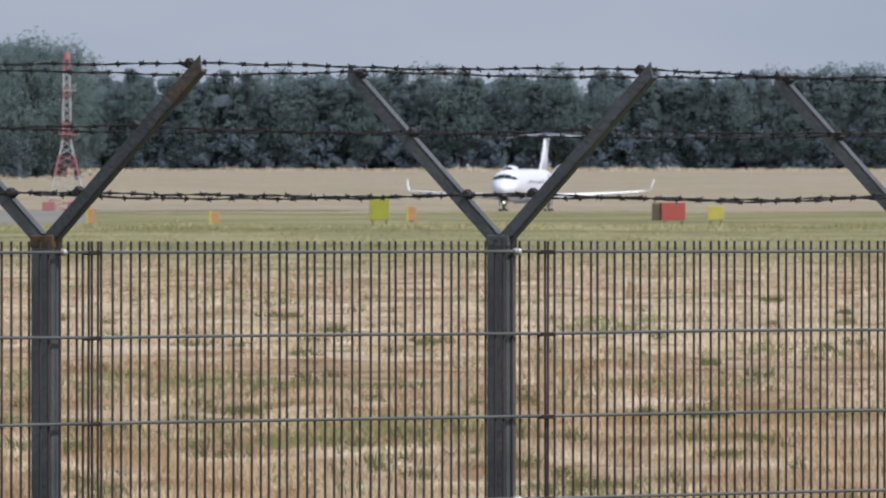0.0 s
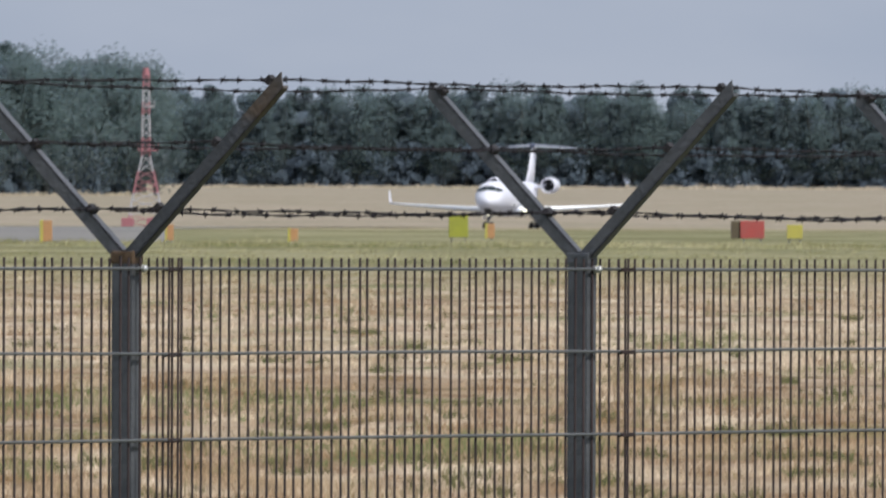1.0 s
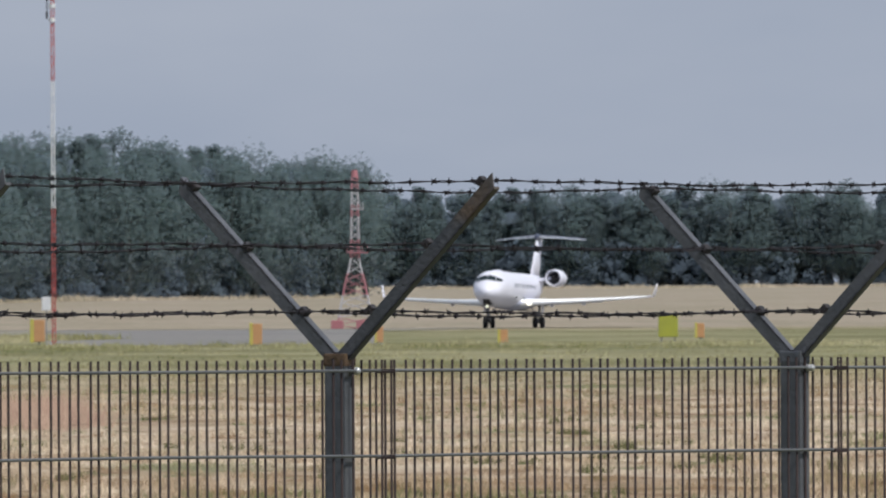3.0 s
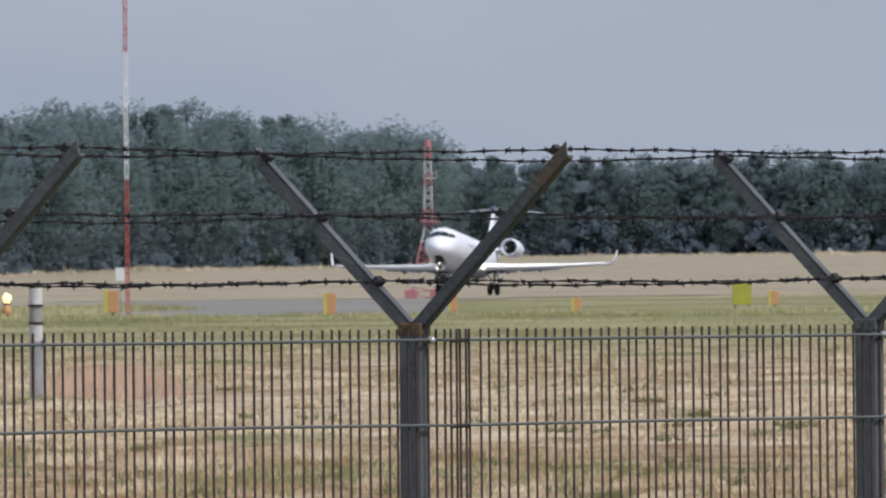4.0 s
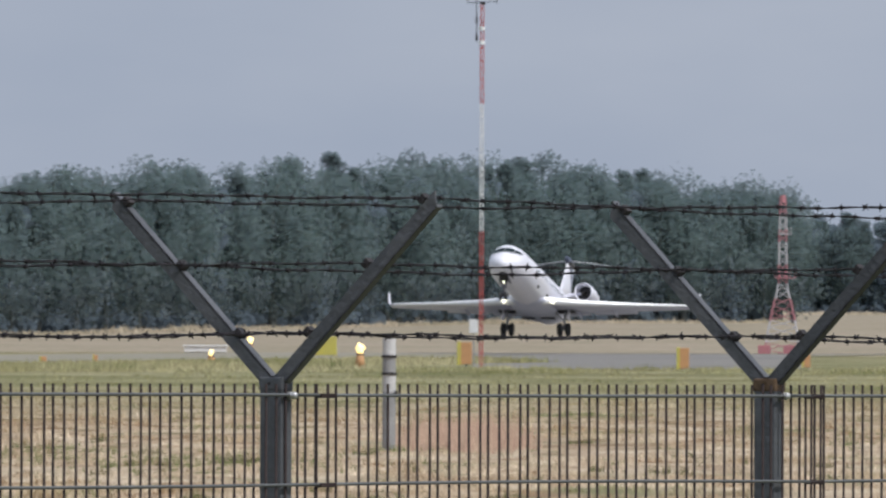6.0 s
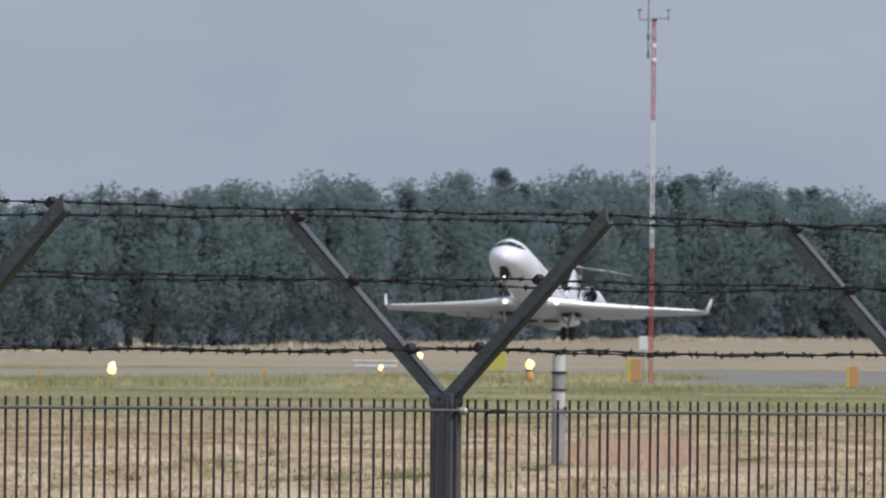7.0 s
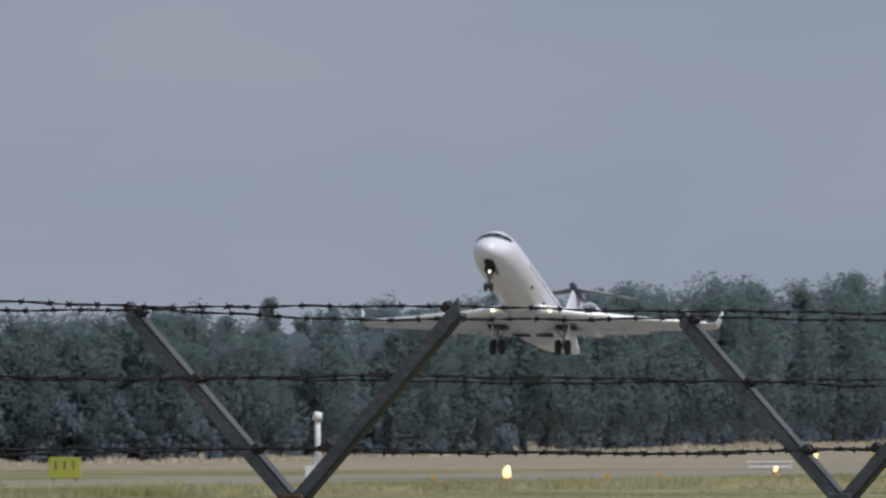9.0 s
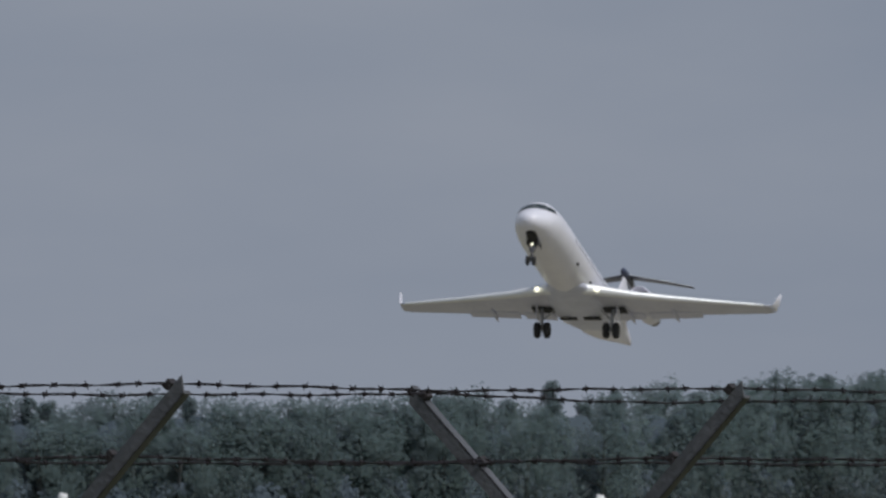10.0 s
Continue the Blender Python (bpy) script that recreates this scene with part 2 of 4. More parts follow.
        l.new(mr.outputs[0], hsv.inputs["Value"])
        l.new(c, hsv.inputs["Color"])
        c = hsv.outputs[0]
    l.new(c, b.inputs["Base Color"])
    return m


STRAW, PALE, DRYBROWN, GREEN = (0.345, 0.255, 0.155), (0.50, 0.405, 0.295), (0.205, 0.13, 0.07), (0.12, 0.13, 0.05)
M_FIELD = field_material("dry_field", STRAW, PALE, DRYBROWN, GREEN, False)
M_GRASS = field_material("dry_grass", STRAW, PALE, DRYBROWN, GREEN, True)


# ---- building helpers ----
def mesh_of(bm, name, mat, smooth=False):
    me = bpy.data.meshes.new(name)
    bm.to_mesh(me)
    bm.free()
    if smooth:
        for f in me.polygons:
            f.use_smooth = True
    me.materials.append(mat)
    return me


def part(name, bm, mat, parent, label="", at=None, smooth=False):
    """One mesh object under a thing or a part."""
    me = bm if isinstance(bm, bpy.types.Mesh) else mesh_of(bm, name, mat, smooth)
    ob = new(name, me)
    ob.parent = parent
    if at is not None:
        ob.matrix_basis = at
    return tagged(ob, label)


def thing(name, label, category, at, group="", kind=""):
    ob = new(name)
    ob.matrix_basis = at
    return tagged(ob, label, category, group, kind)


def box(bm, size, centre=(0, 0, 0), m=Matrix(), bevel=0.0):
    made = bmesh.ops.create_cube(bm, size=1.0, matrix=m @ Matrix.Translation(centre) @ Matrix.Diagonal((*size, 1)))
    if bevel:
        edges = {e for v in made["verts"] for e in v.link_edges}
        bmesh.ops.bevel(bm, geom=list(edges), offset=bevel, segments=2, affect="EDGES", profile=0.7)
    return bm


def rod(bm, a, b, r0, r1=None, sides=8, caps=True):
    """A straight tapered tube from a to b."""
    a, b = Vector(a), Vector(b)
    d = b - a
    m = Matrix.Translation((a + b) / 2) @ d.to_track_quat("Z", "Y").to_matrix().to_4x4()
    bmesh.ops.create_cone(bm, cap_ends=caps, segments=sides, radius1=r0, radius2=r0 if r1 is None else r1, depth=d.length, matrix=m)
    return bm


def loft(bm, rings, close_ends=True):
    """Skin over rings of equal vertex count."""
    rows = [[bm.verts.new(p) for p in ring] for ring in rings]
    n = len(rows[0])
    for a, b in zip(rows, rows[1:]):
        for i in range(n):
            bm.faces.new((a[i], a[(i + 1) % n], b[(i + 1) % n], b[i]))
    if close_ends:
        bm.faces.new(list(reversed(rows[0])))
        bm.faces.new(rows[-1])
    bmesh.ops.recalc_face_normals(bm, faces=bm.faces[:])
    return bm


def ellipse(y, cx, cz, rx, rz, n=28):
    return [(cx + rx * math.cos(2 * math.pi * i / n), y, cz + rz * math.sin(2 * math.pi * i / n)) for i in range(n)]


# ---- ground: one sheet from behind the camera to the horizon ----
PROFILE_Y = [-400, 20, 40, 66, 115, 1500, 1620, 1700, 1800, 1900, 2000, 2100, 2300, 2600, 3000, 4000, 4950]
PROFILE_Z = [1.9, 2.1, 1.15, 1.10, 0.0, 0.0, -0.05, -0.25, -0.95, -1.7, -2.4, -2.7, -2.3, -0.9, 0.5, 1.04, 1.3]


def ground_z(x, y):
    s = min(max((y - 2000) / 600, 0), 1)
    return float(np.interp(y, PROFILE_Y, PROFILE_Z)) + 0.009 * (min(max(x, -260), -85) + 85) * s


def build_ground():
    xs = [-3500, -1500, -700, -400, -260, -200, -150, -120, -85, -50, 0, 60, 150, 400, 900, 3500]
    ys = sorted(set(PROFILE_Y) | set(range(120, 4900, 60)))
    verts = [(x, y, ground_z(x, y)) for y in ys for x in xs]
    w = len(xs)
    faces = [(j * w + i, j * w + i + 1, (j + 1) * w + i + 1, (j + 1) * w + i) for j in range(len(ys) - 1) for i in range(w - 1)]
    me = bpy.data.meshes.new("ground")
    me.from_pydata(verts, [], faces)
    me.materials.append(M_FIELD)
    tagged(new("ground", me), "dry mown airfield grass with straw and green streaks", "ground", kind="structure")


build_ground()

RUN_X0, RUN_Y0, RUN_K = -77.4, 1294.0, -84.0 / 703.0    # the runway's centre line: x = RUN_X0 + (RUN_Y0 - y) * RUN_K


def run_x(y):
    return RUN_X0 + (RUN_Y0 - y) * RUN_K


def build_runway():
    verts, faces = [], []
    ys = list(range(1650, 2400, 30))
    for y in ys:
        for s in (-23, -11, 0, 11, 23):
            verts.append((run_x(y) + s, y, ground_z(run_x(y) + s, y) + 0.05))
    for j in range(len(ys) - 1):
        for i in range(4):
            a = j * 5 + i
            faces.append((a, a + 1, a + 6, a + 5))
    me = bpy.data.meshes.new("runway")
    me.from_pydata(verts, [], faces)
    me.materials.append(M_ASPHALT)
    tagged(new("runway", me), "grey asphalt runway crossing the dry field", "runway", kind="structure")


build_runway()


def build_bounce_strip():
    """A concrete strip on the runway's line, added under the climb-out to bounce light onto the jet."""
    ys = list(range(560, 1651, 30)) + [1650]
    verts = [(run_x(y) + s, y, ground_z(run_x(y) + s, y) + 0.03) for y in ys for s in (-23, -11, 0, 11, 23)]
    faces = [(5 * j + i, 5 * j + i + 1, 5 * j + i + 6, 5 * j + i + 5) for j in range(len(ys) - 1) for i in range(4)]
    me = bpy.data.meshes.new("bounce_strip")
    me.from_pydata(verts, [], faces)
    me.materials.append(M_BOUNCE_SLAB)
    tagged(new("bounce_strip", me), "pale concrete strip added under the climb-out to light the jet", "runway", kind="structure")


build_bounce_strip()


def build_pad():
    """The paved turning area at the runway's end."""
    ys = list(range(1240, 1600, 30)) + [1600]
    verts = [(y * k, y, ground_z(y * k, y) + 0.04) for y in ys for k in (-0.0292, -0.024, -0.0190, -0.0150)]
    faces = [(4 * j + i, 4 * j + i + 1, 4 * j + i + 5, 4 * j + i + 4) for j in range(len(ys) - 1) for i in range(3)]
    me = bpy.data.meshes.new("pavement")
    me.from_pydata(verts, [], faces)
    me.materials.append(M_ASPHALT)
    tagged(new("pavement", me), "grey paved pad at the end of the runway", "pavement", kind="structure")


build_pad()

# ---- perimeter fence ----
FENCE_TURN = 25.36                                     # degrees between the view and the fence line
FD = Vector((math.sin(radians(FENCE_TURN)), math.cos(radians(FENCE_TURN)), 0))   # along the fence, away
FP = Vector((FD.y, -FD.x, 0))                          # across it, towards the camera's right
FENCE_1 = Vector((-0.942, 55.242, 0))
ALONG = {-2: 0.074, -1: -0.021, 0: 0.021, 1: 0.007, 2: -0.007, 3: -0.009}
FENCE_M = Matrix((( FP.x, FD.x, 0, 0), (FP.y, FD.y, 0, 0), (0, 0, 1, 0), (0, 0, 0, 1)))   # local x across, y along
POSTS = range(-4, 6)


def post_foot(i):
    p = FENCE_1 + FD * ((i - 1) * 2.5 + ALONG.get(i, 0.0))
    p.z = 3.6195 - 0.0029 * 2.5 * (i - 1)              # where the two arms meet
    return p


def arm_profile(bm, a, b, flange, thick, s):
    """An angle iron from a to b (in the plane across the fence), its end cut upright; one flange looks along the fence, one across it."""
    a, b = Vector(a), Vector(b)
    d = (b - a).normalized()
    up = Vector((-s * d.z, 0, s * d.x))
    side = Vector((0, 1, 0))
    edge = flange - thick if s < 0 else 0.0
    for size, off in (((flange, thick), 0.0), ((thick, flange), edge)):
        near, far = [], []
        for u, v in ((0, 0), (size[0], 0), (size[0], size[1]), (0, size[1])):
            down = flange - off - u
            near.append(tuple(a - up * down + side * (v - 0.016)))
            far.append(tuple(b - up * down - d * down * 0.8 + side * (v - 0.016)))
        loft(bm, [near, far])
    return bm


def build_post(i):
    rusty = i in (-1,)
    p = post_foot(i)
    foot = ground_z(p.x, p.y)
    body = M_RUSTY if rusty else M_STEEL
    label = "rust-brown steel fence post with barbed-wire arms" if rusty else "grey galvanised steel fence post with barbed-wire arms"
    post = thing("fence_post", label, "fence post", Matrix.Translation((p.x, p.y, foot)) @ FENCE_M, "posts of the perimeter fence")
    h = p.z - foot - 0.008
    bm = bmesh.new()
    box(bm, (0.054, 0.054, h - 0.004), (0, 0, (h - 0.004) / 2), bevel=0.006)
    part("post", bm, body, post)
    bm = bmesh.new()
    box(bm, (0.058, 0.058, 0.030), (0, 0, h - 0.014), bevel=0.005)
    part("post_cap", bm, M_RUSTY if i in (1, -1) else M_STEEL, post, "rust-stained cap" if i in (1, -1) else "")
    bm = bmesh.new()
    rod(bm, (-0.002, -0.0285, h - 0.014), (-0.002, -0.0305, h - 0.014), 0.004, sides=8)
    part("cap_screw", bm, M_CLIP, post)
    for s, rx, rz in ((-1, 0.396, 0.398), (1, 0.397, 0.403)):
        bm = bmesh.new()
        a = Vector((s * 0.004, 0, h + 0.004))
        b = Vector((s * rx, 0, h + 0.008 + rz))
        arm_profile(bm, a, b + (b - a).normalized() * 0.011, 0.030, 0.005, s)
        arm = part("arm", bm, M_RUSTARM if i == 1 and s > 0 else M_ARM, post, "rust-streaked arm" if i == 1 and s > 0 else "")
        d = (b - a).normalized()
        up = Vector((-s * d.z, 0, s * d.x))
        for k in (0.225, 0.60, 0.955):
            c = a + (b - a) * k + up * 0.009
            bm = bmesh.new()
            m = Matrix.Translation(c) @ Matrix.Rotation(-math.atan2(d.z, d.x), 4, "Y")
            box(bm, (0.021, 0.028, 0.015), (0, -0.004, 0.002), m, bevel=0.003)
            rod(bm, c + Vector((0, -0.020, -0.004)), c + Vector((0, 0.012, -0.004)), 0.006, sides=8)
            part("wire_clip", bm, M_CLIP, arm)
    for k in range(0, 12, 3):
        z = h - 0.040 - 0.2 * k
        if z < 0.15:
            break
        bm = bmesh.new()
        rod(bm, (0.0265, 0.0, z), (0.046, 0.0, z), 0.009, 0.008, 10)
        bmesh.ops.create_uvsphere(bm, u_segments=8, v_segments=6, radius=0.009, matrix=Matrix.Translation((0.046, 0, z)))
        part("bolt", bm, M_BOLT, post, "bright zinc bolt", smooth=True)
    return post


for i in POSTS:
    build_post(i)

BAR_H = 2.42


def bar_mesh():
    bm = bmesh.new()
    rod(bm, (0, 0, 0), (0, 0, BAR_H), 0.003, sides=6)
    return mesh_of(bm, "vertical_wire", M_MESH, True)


BAR = bar_mesh()
JOINER = mesh_of(box(bmesh.new(), (0.012, 0.075, 0.010), bevel=0.002), "panel_joiner", M_MESH)


def barb_mesh(seed):
    """Four sharp points round a short coil."""
    rnd = random.Random(seed)
    bm = bmesh.new()
    ang = rnd.uniform(0, 3.14)
    for turn in (ang, ang + rnd.uniform(1.0, 1.6)):
        v = Vector((math.cos(turn) * 0.009, rnd.uniform(-0.006, 0.006), math.sin(turn) * 0.009))
        o = Vector((0, rnd.uniform(-0.005, 0.005), 0))
        rod(bm, o - v, o + v, 0.0013, sides=4)
    rod(bm, (0, -0.006, 0), (0, 0.006, 0), 0.0047, sides=6)
    return mesh_of(bm, "barb", M_BARB)


BARBS = [barb_mesh(300 + k) for k in range(7)]


def build_panel(i):
    """A welded wire panel from just past post i to just past the next one."""
    a, b = post_foot(i), post_foot(i + 1)
    start, length = 0.129, (b - a).length + 0.05
    slope = (b.z - a.z) / 2.5
    at = Matrix.Translation((a.x, a.y, a.z)) @ FENCE_M
    panel = thing("mesh_fence_panel", "grey welded wire mesh panel of the perimeter fence", "fence panel", at, "panels of the perimeter fence")
    across = 0.032 if i % 2 else 0.036
    count = round(length / 0.05)
    rnd = random.Random(40 + i)
    for k in range(count + 1):
        y = start + k * 0.05
        z = slope * y
        lean = rnd.uniform(-0.12, 0.12)
        part("vertical_wire", BAR, M_MESH, panel, at=pose(across, y, z - 0.047 + 0.025 - BAR_H, lean * 0.5, lean, 0))
    for k in range(12):
        bm = bmesh.new()
        z = -0.047 - 0.2 * k
        bow = rnd.uniform(-0.004, 0.004)
        pts = [(across + 0.006, start - 0.004 + u * (length + 0.008), z + slope * (start + u * length) + bow * math.sin(math.pi * u)) for u in np.linspace(0, 1, 9)]
        loft(bm, [[(x + 0.0042 * math.cos(t), y, z + 0.0042 * math.sin(t)) for t in np.linspace(0, 2 * math.pi, 7)[:-1]] for x, y, z in pts])
        part("horizontal_wire", bm, M_RAIL, panel, "", None, True)
    for k in range(12):
        part("panel_joiner", JOINER, M_MESH, panel, "dark joining clamp", at=Matrix.Translation((across + 0.008, start + 0.035, -0.049 - 0.2 * k)))


for i in list(POSTS)[:-1]:
    build_panel(i)


def build_barbed_wire(s, k, seed):
    """Two twisted strands with four-point barbs, strung from arm to arm."""
    rnd = random.Random(seed)
    rx, rz = (0.396, 0.398) if s < 0 else (0.397, 0.403)
    knots = []
    for i in POSTS:
        p = post_foot(i)
        a = Vector((s * 0.004, 0, -0.01))
        b = Vector((s * rx, 0, rz))
        d = (b - a).normalized()
        c = a + (b - a) * k + Vector((-s * d.z, 0, s * d.x)) * 0.014
        knots.append(p + FENCE_M.to_3x3() @ c)
    wire = thing("barbed_wire", "dark oxidised barbed wire strung along the fence arms", "barbed wire", Matrix.Translation(knots[0]), "barbed wires on the fence")
    path = []
    for a, b in zip(knots, knots[1:]):
        sag = rnd.uniform(0.004, 0.016)
        w1, ph = rnd.uniform(0.001, 0.003), rnd.uniform(0, 6.28)
        for u in np.linspace(0, 1, 61)[:-1]:
            q = a.lerp(b, float(u)) - knots[0]
            q.z += -sag * 4 * u * (1 - u) + w1 * math.sin(11 * u + ph) * math.sin(math.pi * u) + 0.0012 * math.sin(37 * u + ph)
            path.append(q)
    for half in (0, math.pi):
        verts, faces = [], []
        for n, q in enumerate(path):
            ang = n * 0.75 + half
            c = q + FP * (0.0014 * math.cos(ang)) + Vector((0, 0, 0.0017 * math.sin(ang)))
            for j in range(4):
                t = math.pi / 2 * j
                verts.append(c + FP * (0.0014 * math.cos(t)) + Vector((0, 0, 0.0014 * math.sin(t))))
            if n:
                for j in range(4):
                    faces.append((4 * n - 4 + j, 4 * n - 4 + (j + 1) % 4, 4 * n + (j + 1) % 4, 4 * n + j))
        me = bpy.data.meshes.new("strand")
        me.from_pydata(verts, [], faces)
        me.materials.append(M_BARB)
        part("strand", me, M_BARB, wire)
    dist, step = 0.05, (knots[1] - knots[0]).length / 60
    while dist / step < len(path) - 1:
        part("barb", rnd.choice(BARBS), M_BARB, wire, at=Matrix.Translation(path[int(dist / step)]) @ FENCE_M @ Matrix.Rotation(rnd.uniform(0, 6.28), 4, "Y"))
        dist += 0.115 + rnd.uniform(-0.010, 0.010)


for n, (s, k) in enumerate((s, k) for s in (-1, 1) for k in (0.225, 0.60, 0.955)):
    build_barbed_wire(s, k, 60 + n)


# ---- the jet: nose towards -y, main wheels on z = 0 ----
AX = 2.55      # height of the fuselage's middle


def wing_section(x, y_le, chord, z, thick, n=14):
    """An aerofoil at span x."""
    pts = []
    for i in range(n):
        t = 2 * math.pi * i / n
        u = 0.5 * (1 - math.cos(t))
        half = thick * chord * (1.48 * math.sqrt(max(u, 0)) - 0.63 * u - 1.76 * u * u + 1.42 * u ** 3 - 0.51 * u ** 4) * 1.0
        pts.append((x, y_le + u * chord, z + (half if t < math.pi else -half * 0.75)))
    return pts


def build_wing(jet, s):
    bm = bmesh.new()
    secs = [(0.9, -3.3, 5.6, 1.58, 0.10), (3.4, -1.75, 3.9, 1.66, 0.095), (6.6, -0.2, 2.65, 1.83, 0.09), (9.9, 1.35, 1.55, 2.05, 0.085), (10.25, 1.55, 1.30, 2.09, 0.08)]
    loft(bm, [wing_section(s * x, y, c, z, th) for x, y, c, z, th in secs])
    wing = part("wing", bm, M_WING, jet, "grey swept wing", smooth=True)
    bm = bmesh.new()      # the blended tip standing up from the wing
    tips = [(10.20, 1.6, 1.25, 2.08, 0.05), (10.33, 1.8, 1.10, 2.20, 0.05), (10.43, 2.15, 0.85, 2.65, 0.05), (10.50, 2.55, 0.5, 3.08, 0.05)]
    rings = []
    for x, y, c, z, th in tips:
        rings.append([(s * (x + (q[2] - z) * 0.8), q[1], z + (q[2] - z) * 0.4) for q in wing_section(x, y, c, z, th)])
    loft(bm, rings)
    part("winglet", bm, M_WHITE, wing, "upright white winglet", smooth=True)
    bm = bmesh.new()      # pale nose of the wing
    rings = []
    for x, y, c, z, th in secs[:4]:
        rings.append([(s * x, y - 0.02 + 0.13 * c * (1 - math.cos(a)) * 0.5, z + 0.9 * th * c * math.sin(a) * 0.62) for a in np.linspace(-1.9, 1.9, 9)])
    loft(bm, rings, False)
    part("slat", bm, M_LEAD, wing, "pale leading edge", smooth=True)
    for a, b in ((1.6, 3.3), (3.6, 6.4)):     # flaps down for take-off
        bm = bmesh.new()
        rings = []
        for x in (a, b):
            te = float(np.interp(x, [0.9, 3.4, 6.6], [2.3, 2.15, 2.45]))
            z = float(np.interp(x, [0.9, 3.4, 6.6], [1.52, 1.62, 1.80]))
            rings.append([(s * x, te - 0.75, z + 0.02), (s * x, te - 0.3, z + 0.03), (s * x, te + 0.18, z - 0.09), (s * x, te - 0.3, z - 0.08), (s * x, te - 0.75, z - 0.05)])
        loft(bm, rings)
        part("flap", bm, M_WING, wing, "grey flap lowered for take-off")
    for x in (2.6, 5.0):
        te = float(np.interp(x, [0.9, 3.4, 6.6], [2.3, 2.15, 2.45]))
        z = float(np.interp(x, [0.9, 3.4, 6.6], [1.47, 1.55, 1.74]))
        bm = bmesh.new()
        loft(bm, [ellipse(te + dy, s * x, z + dz, r, r * 1.3, 10) for dy, dz, r in ((-1.5, 0, 0.02), (-0.9, -0.05, 0.08), (0.0, -0.08, 0.09), (0.6, -0.1, 0.02))])
        part("flap_fairing", bm, M_WING, wing, "", smooth=True)
    bm = bmesh.new()      # the open bay of the main gear in the wing's underside
    box(bm, (1.25, 0.95, 0.05), (s * 1.95, 0.35, 1.395), bevel=0.02)
    part("gear_bay", bm, M_DARK, wing, "open dark gear bay")
    bm = bmesh.new()
    bmesh.ops.create_uvsphere(bm, u_segments=12, v_segments=8, radius=0.14, matrix=Matrix.Translation((s * 1.66, -3.02, 1.50)) @ Matrix.Diagonal((1, 0.7, 1, 1)))
    part("landing_light", bm, M_LANDING, wing, "lit landing light", smooth=True)


def wheel_pair(jet_part, x, y, z, r, w, gap):
    for sx in (-1, 1):
        bm = bmesh.new()
        rings = [[(x + sx * gap + dx, y + rr * math.cos(a), z + rr * math.sin(a)) for a in np.linspace(0, 2 * math.pi, 25)[:-1]]
                 for dx, rr in ((-w / 2, r * 0.55), (-w / 2, r * 0.88), (-w * 0.3, r * 0.98), (0, r), (w * 0.3, r * 0.98), (w / 2, r * 0.88), (w / 2, r * 0.55))]
        loft(bm, rings)
        wheel = part("wheel", bm, M_TYRE, jet_part, "black tyre", smooth=True)


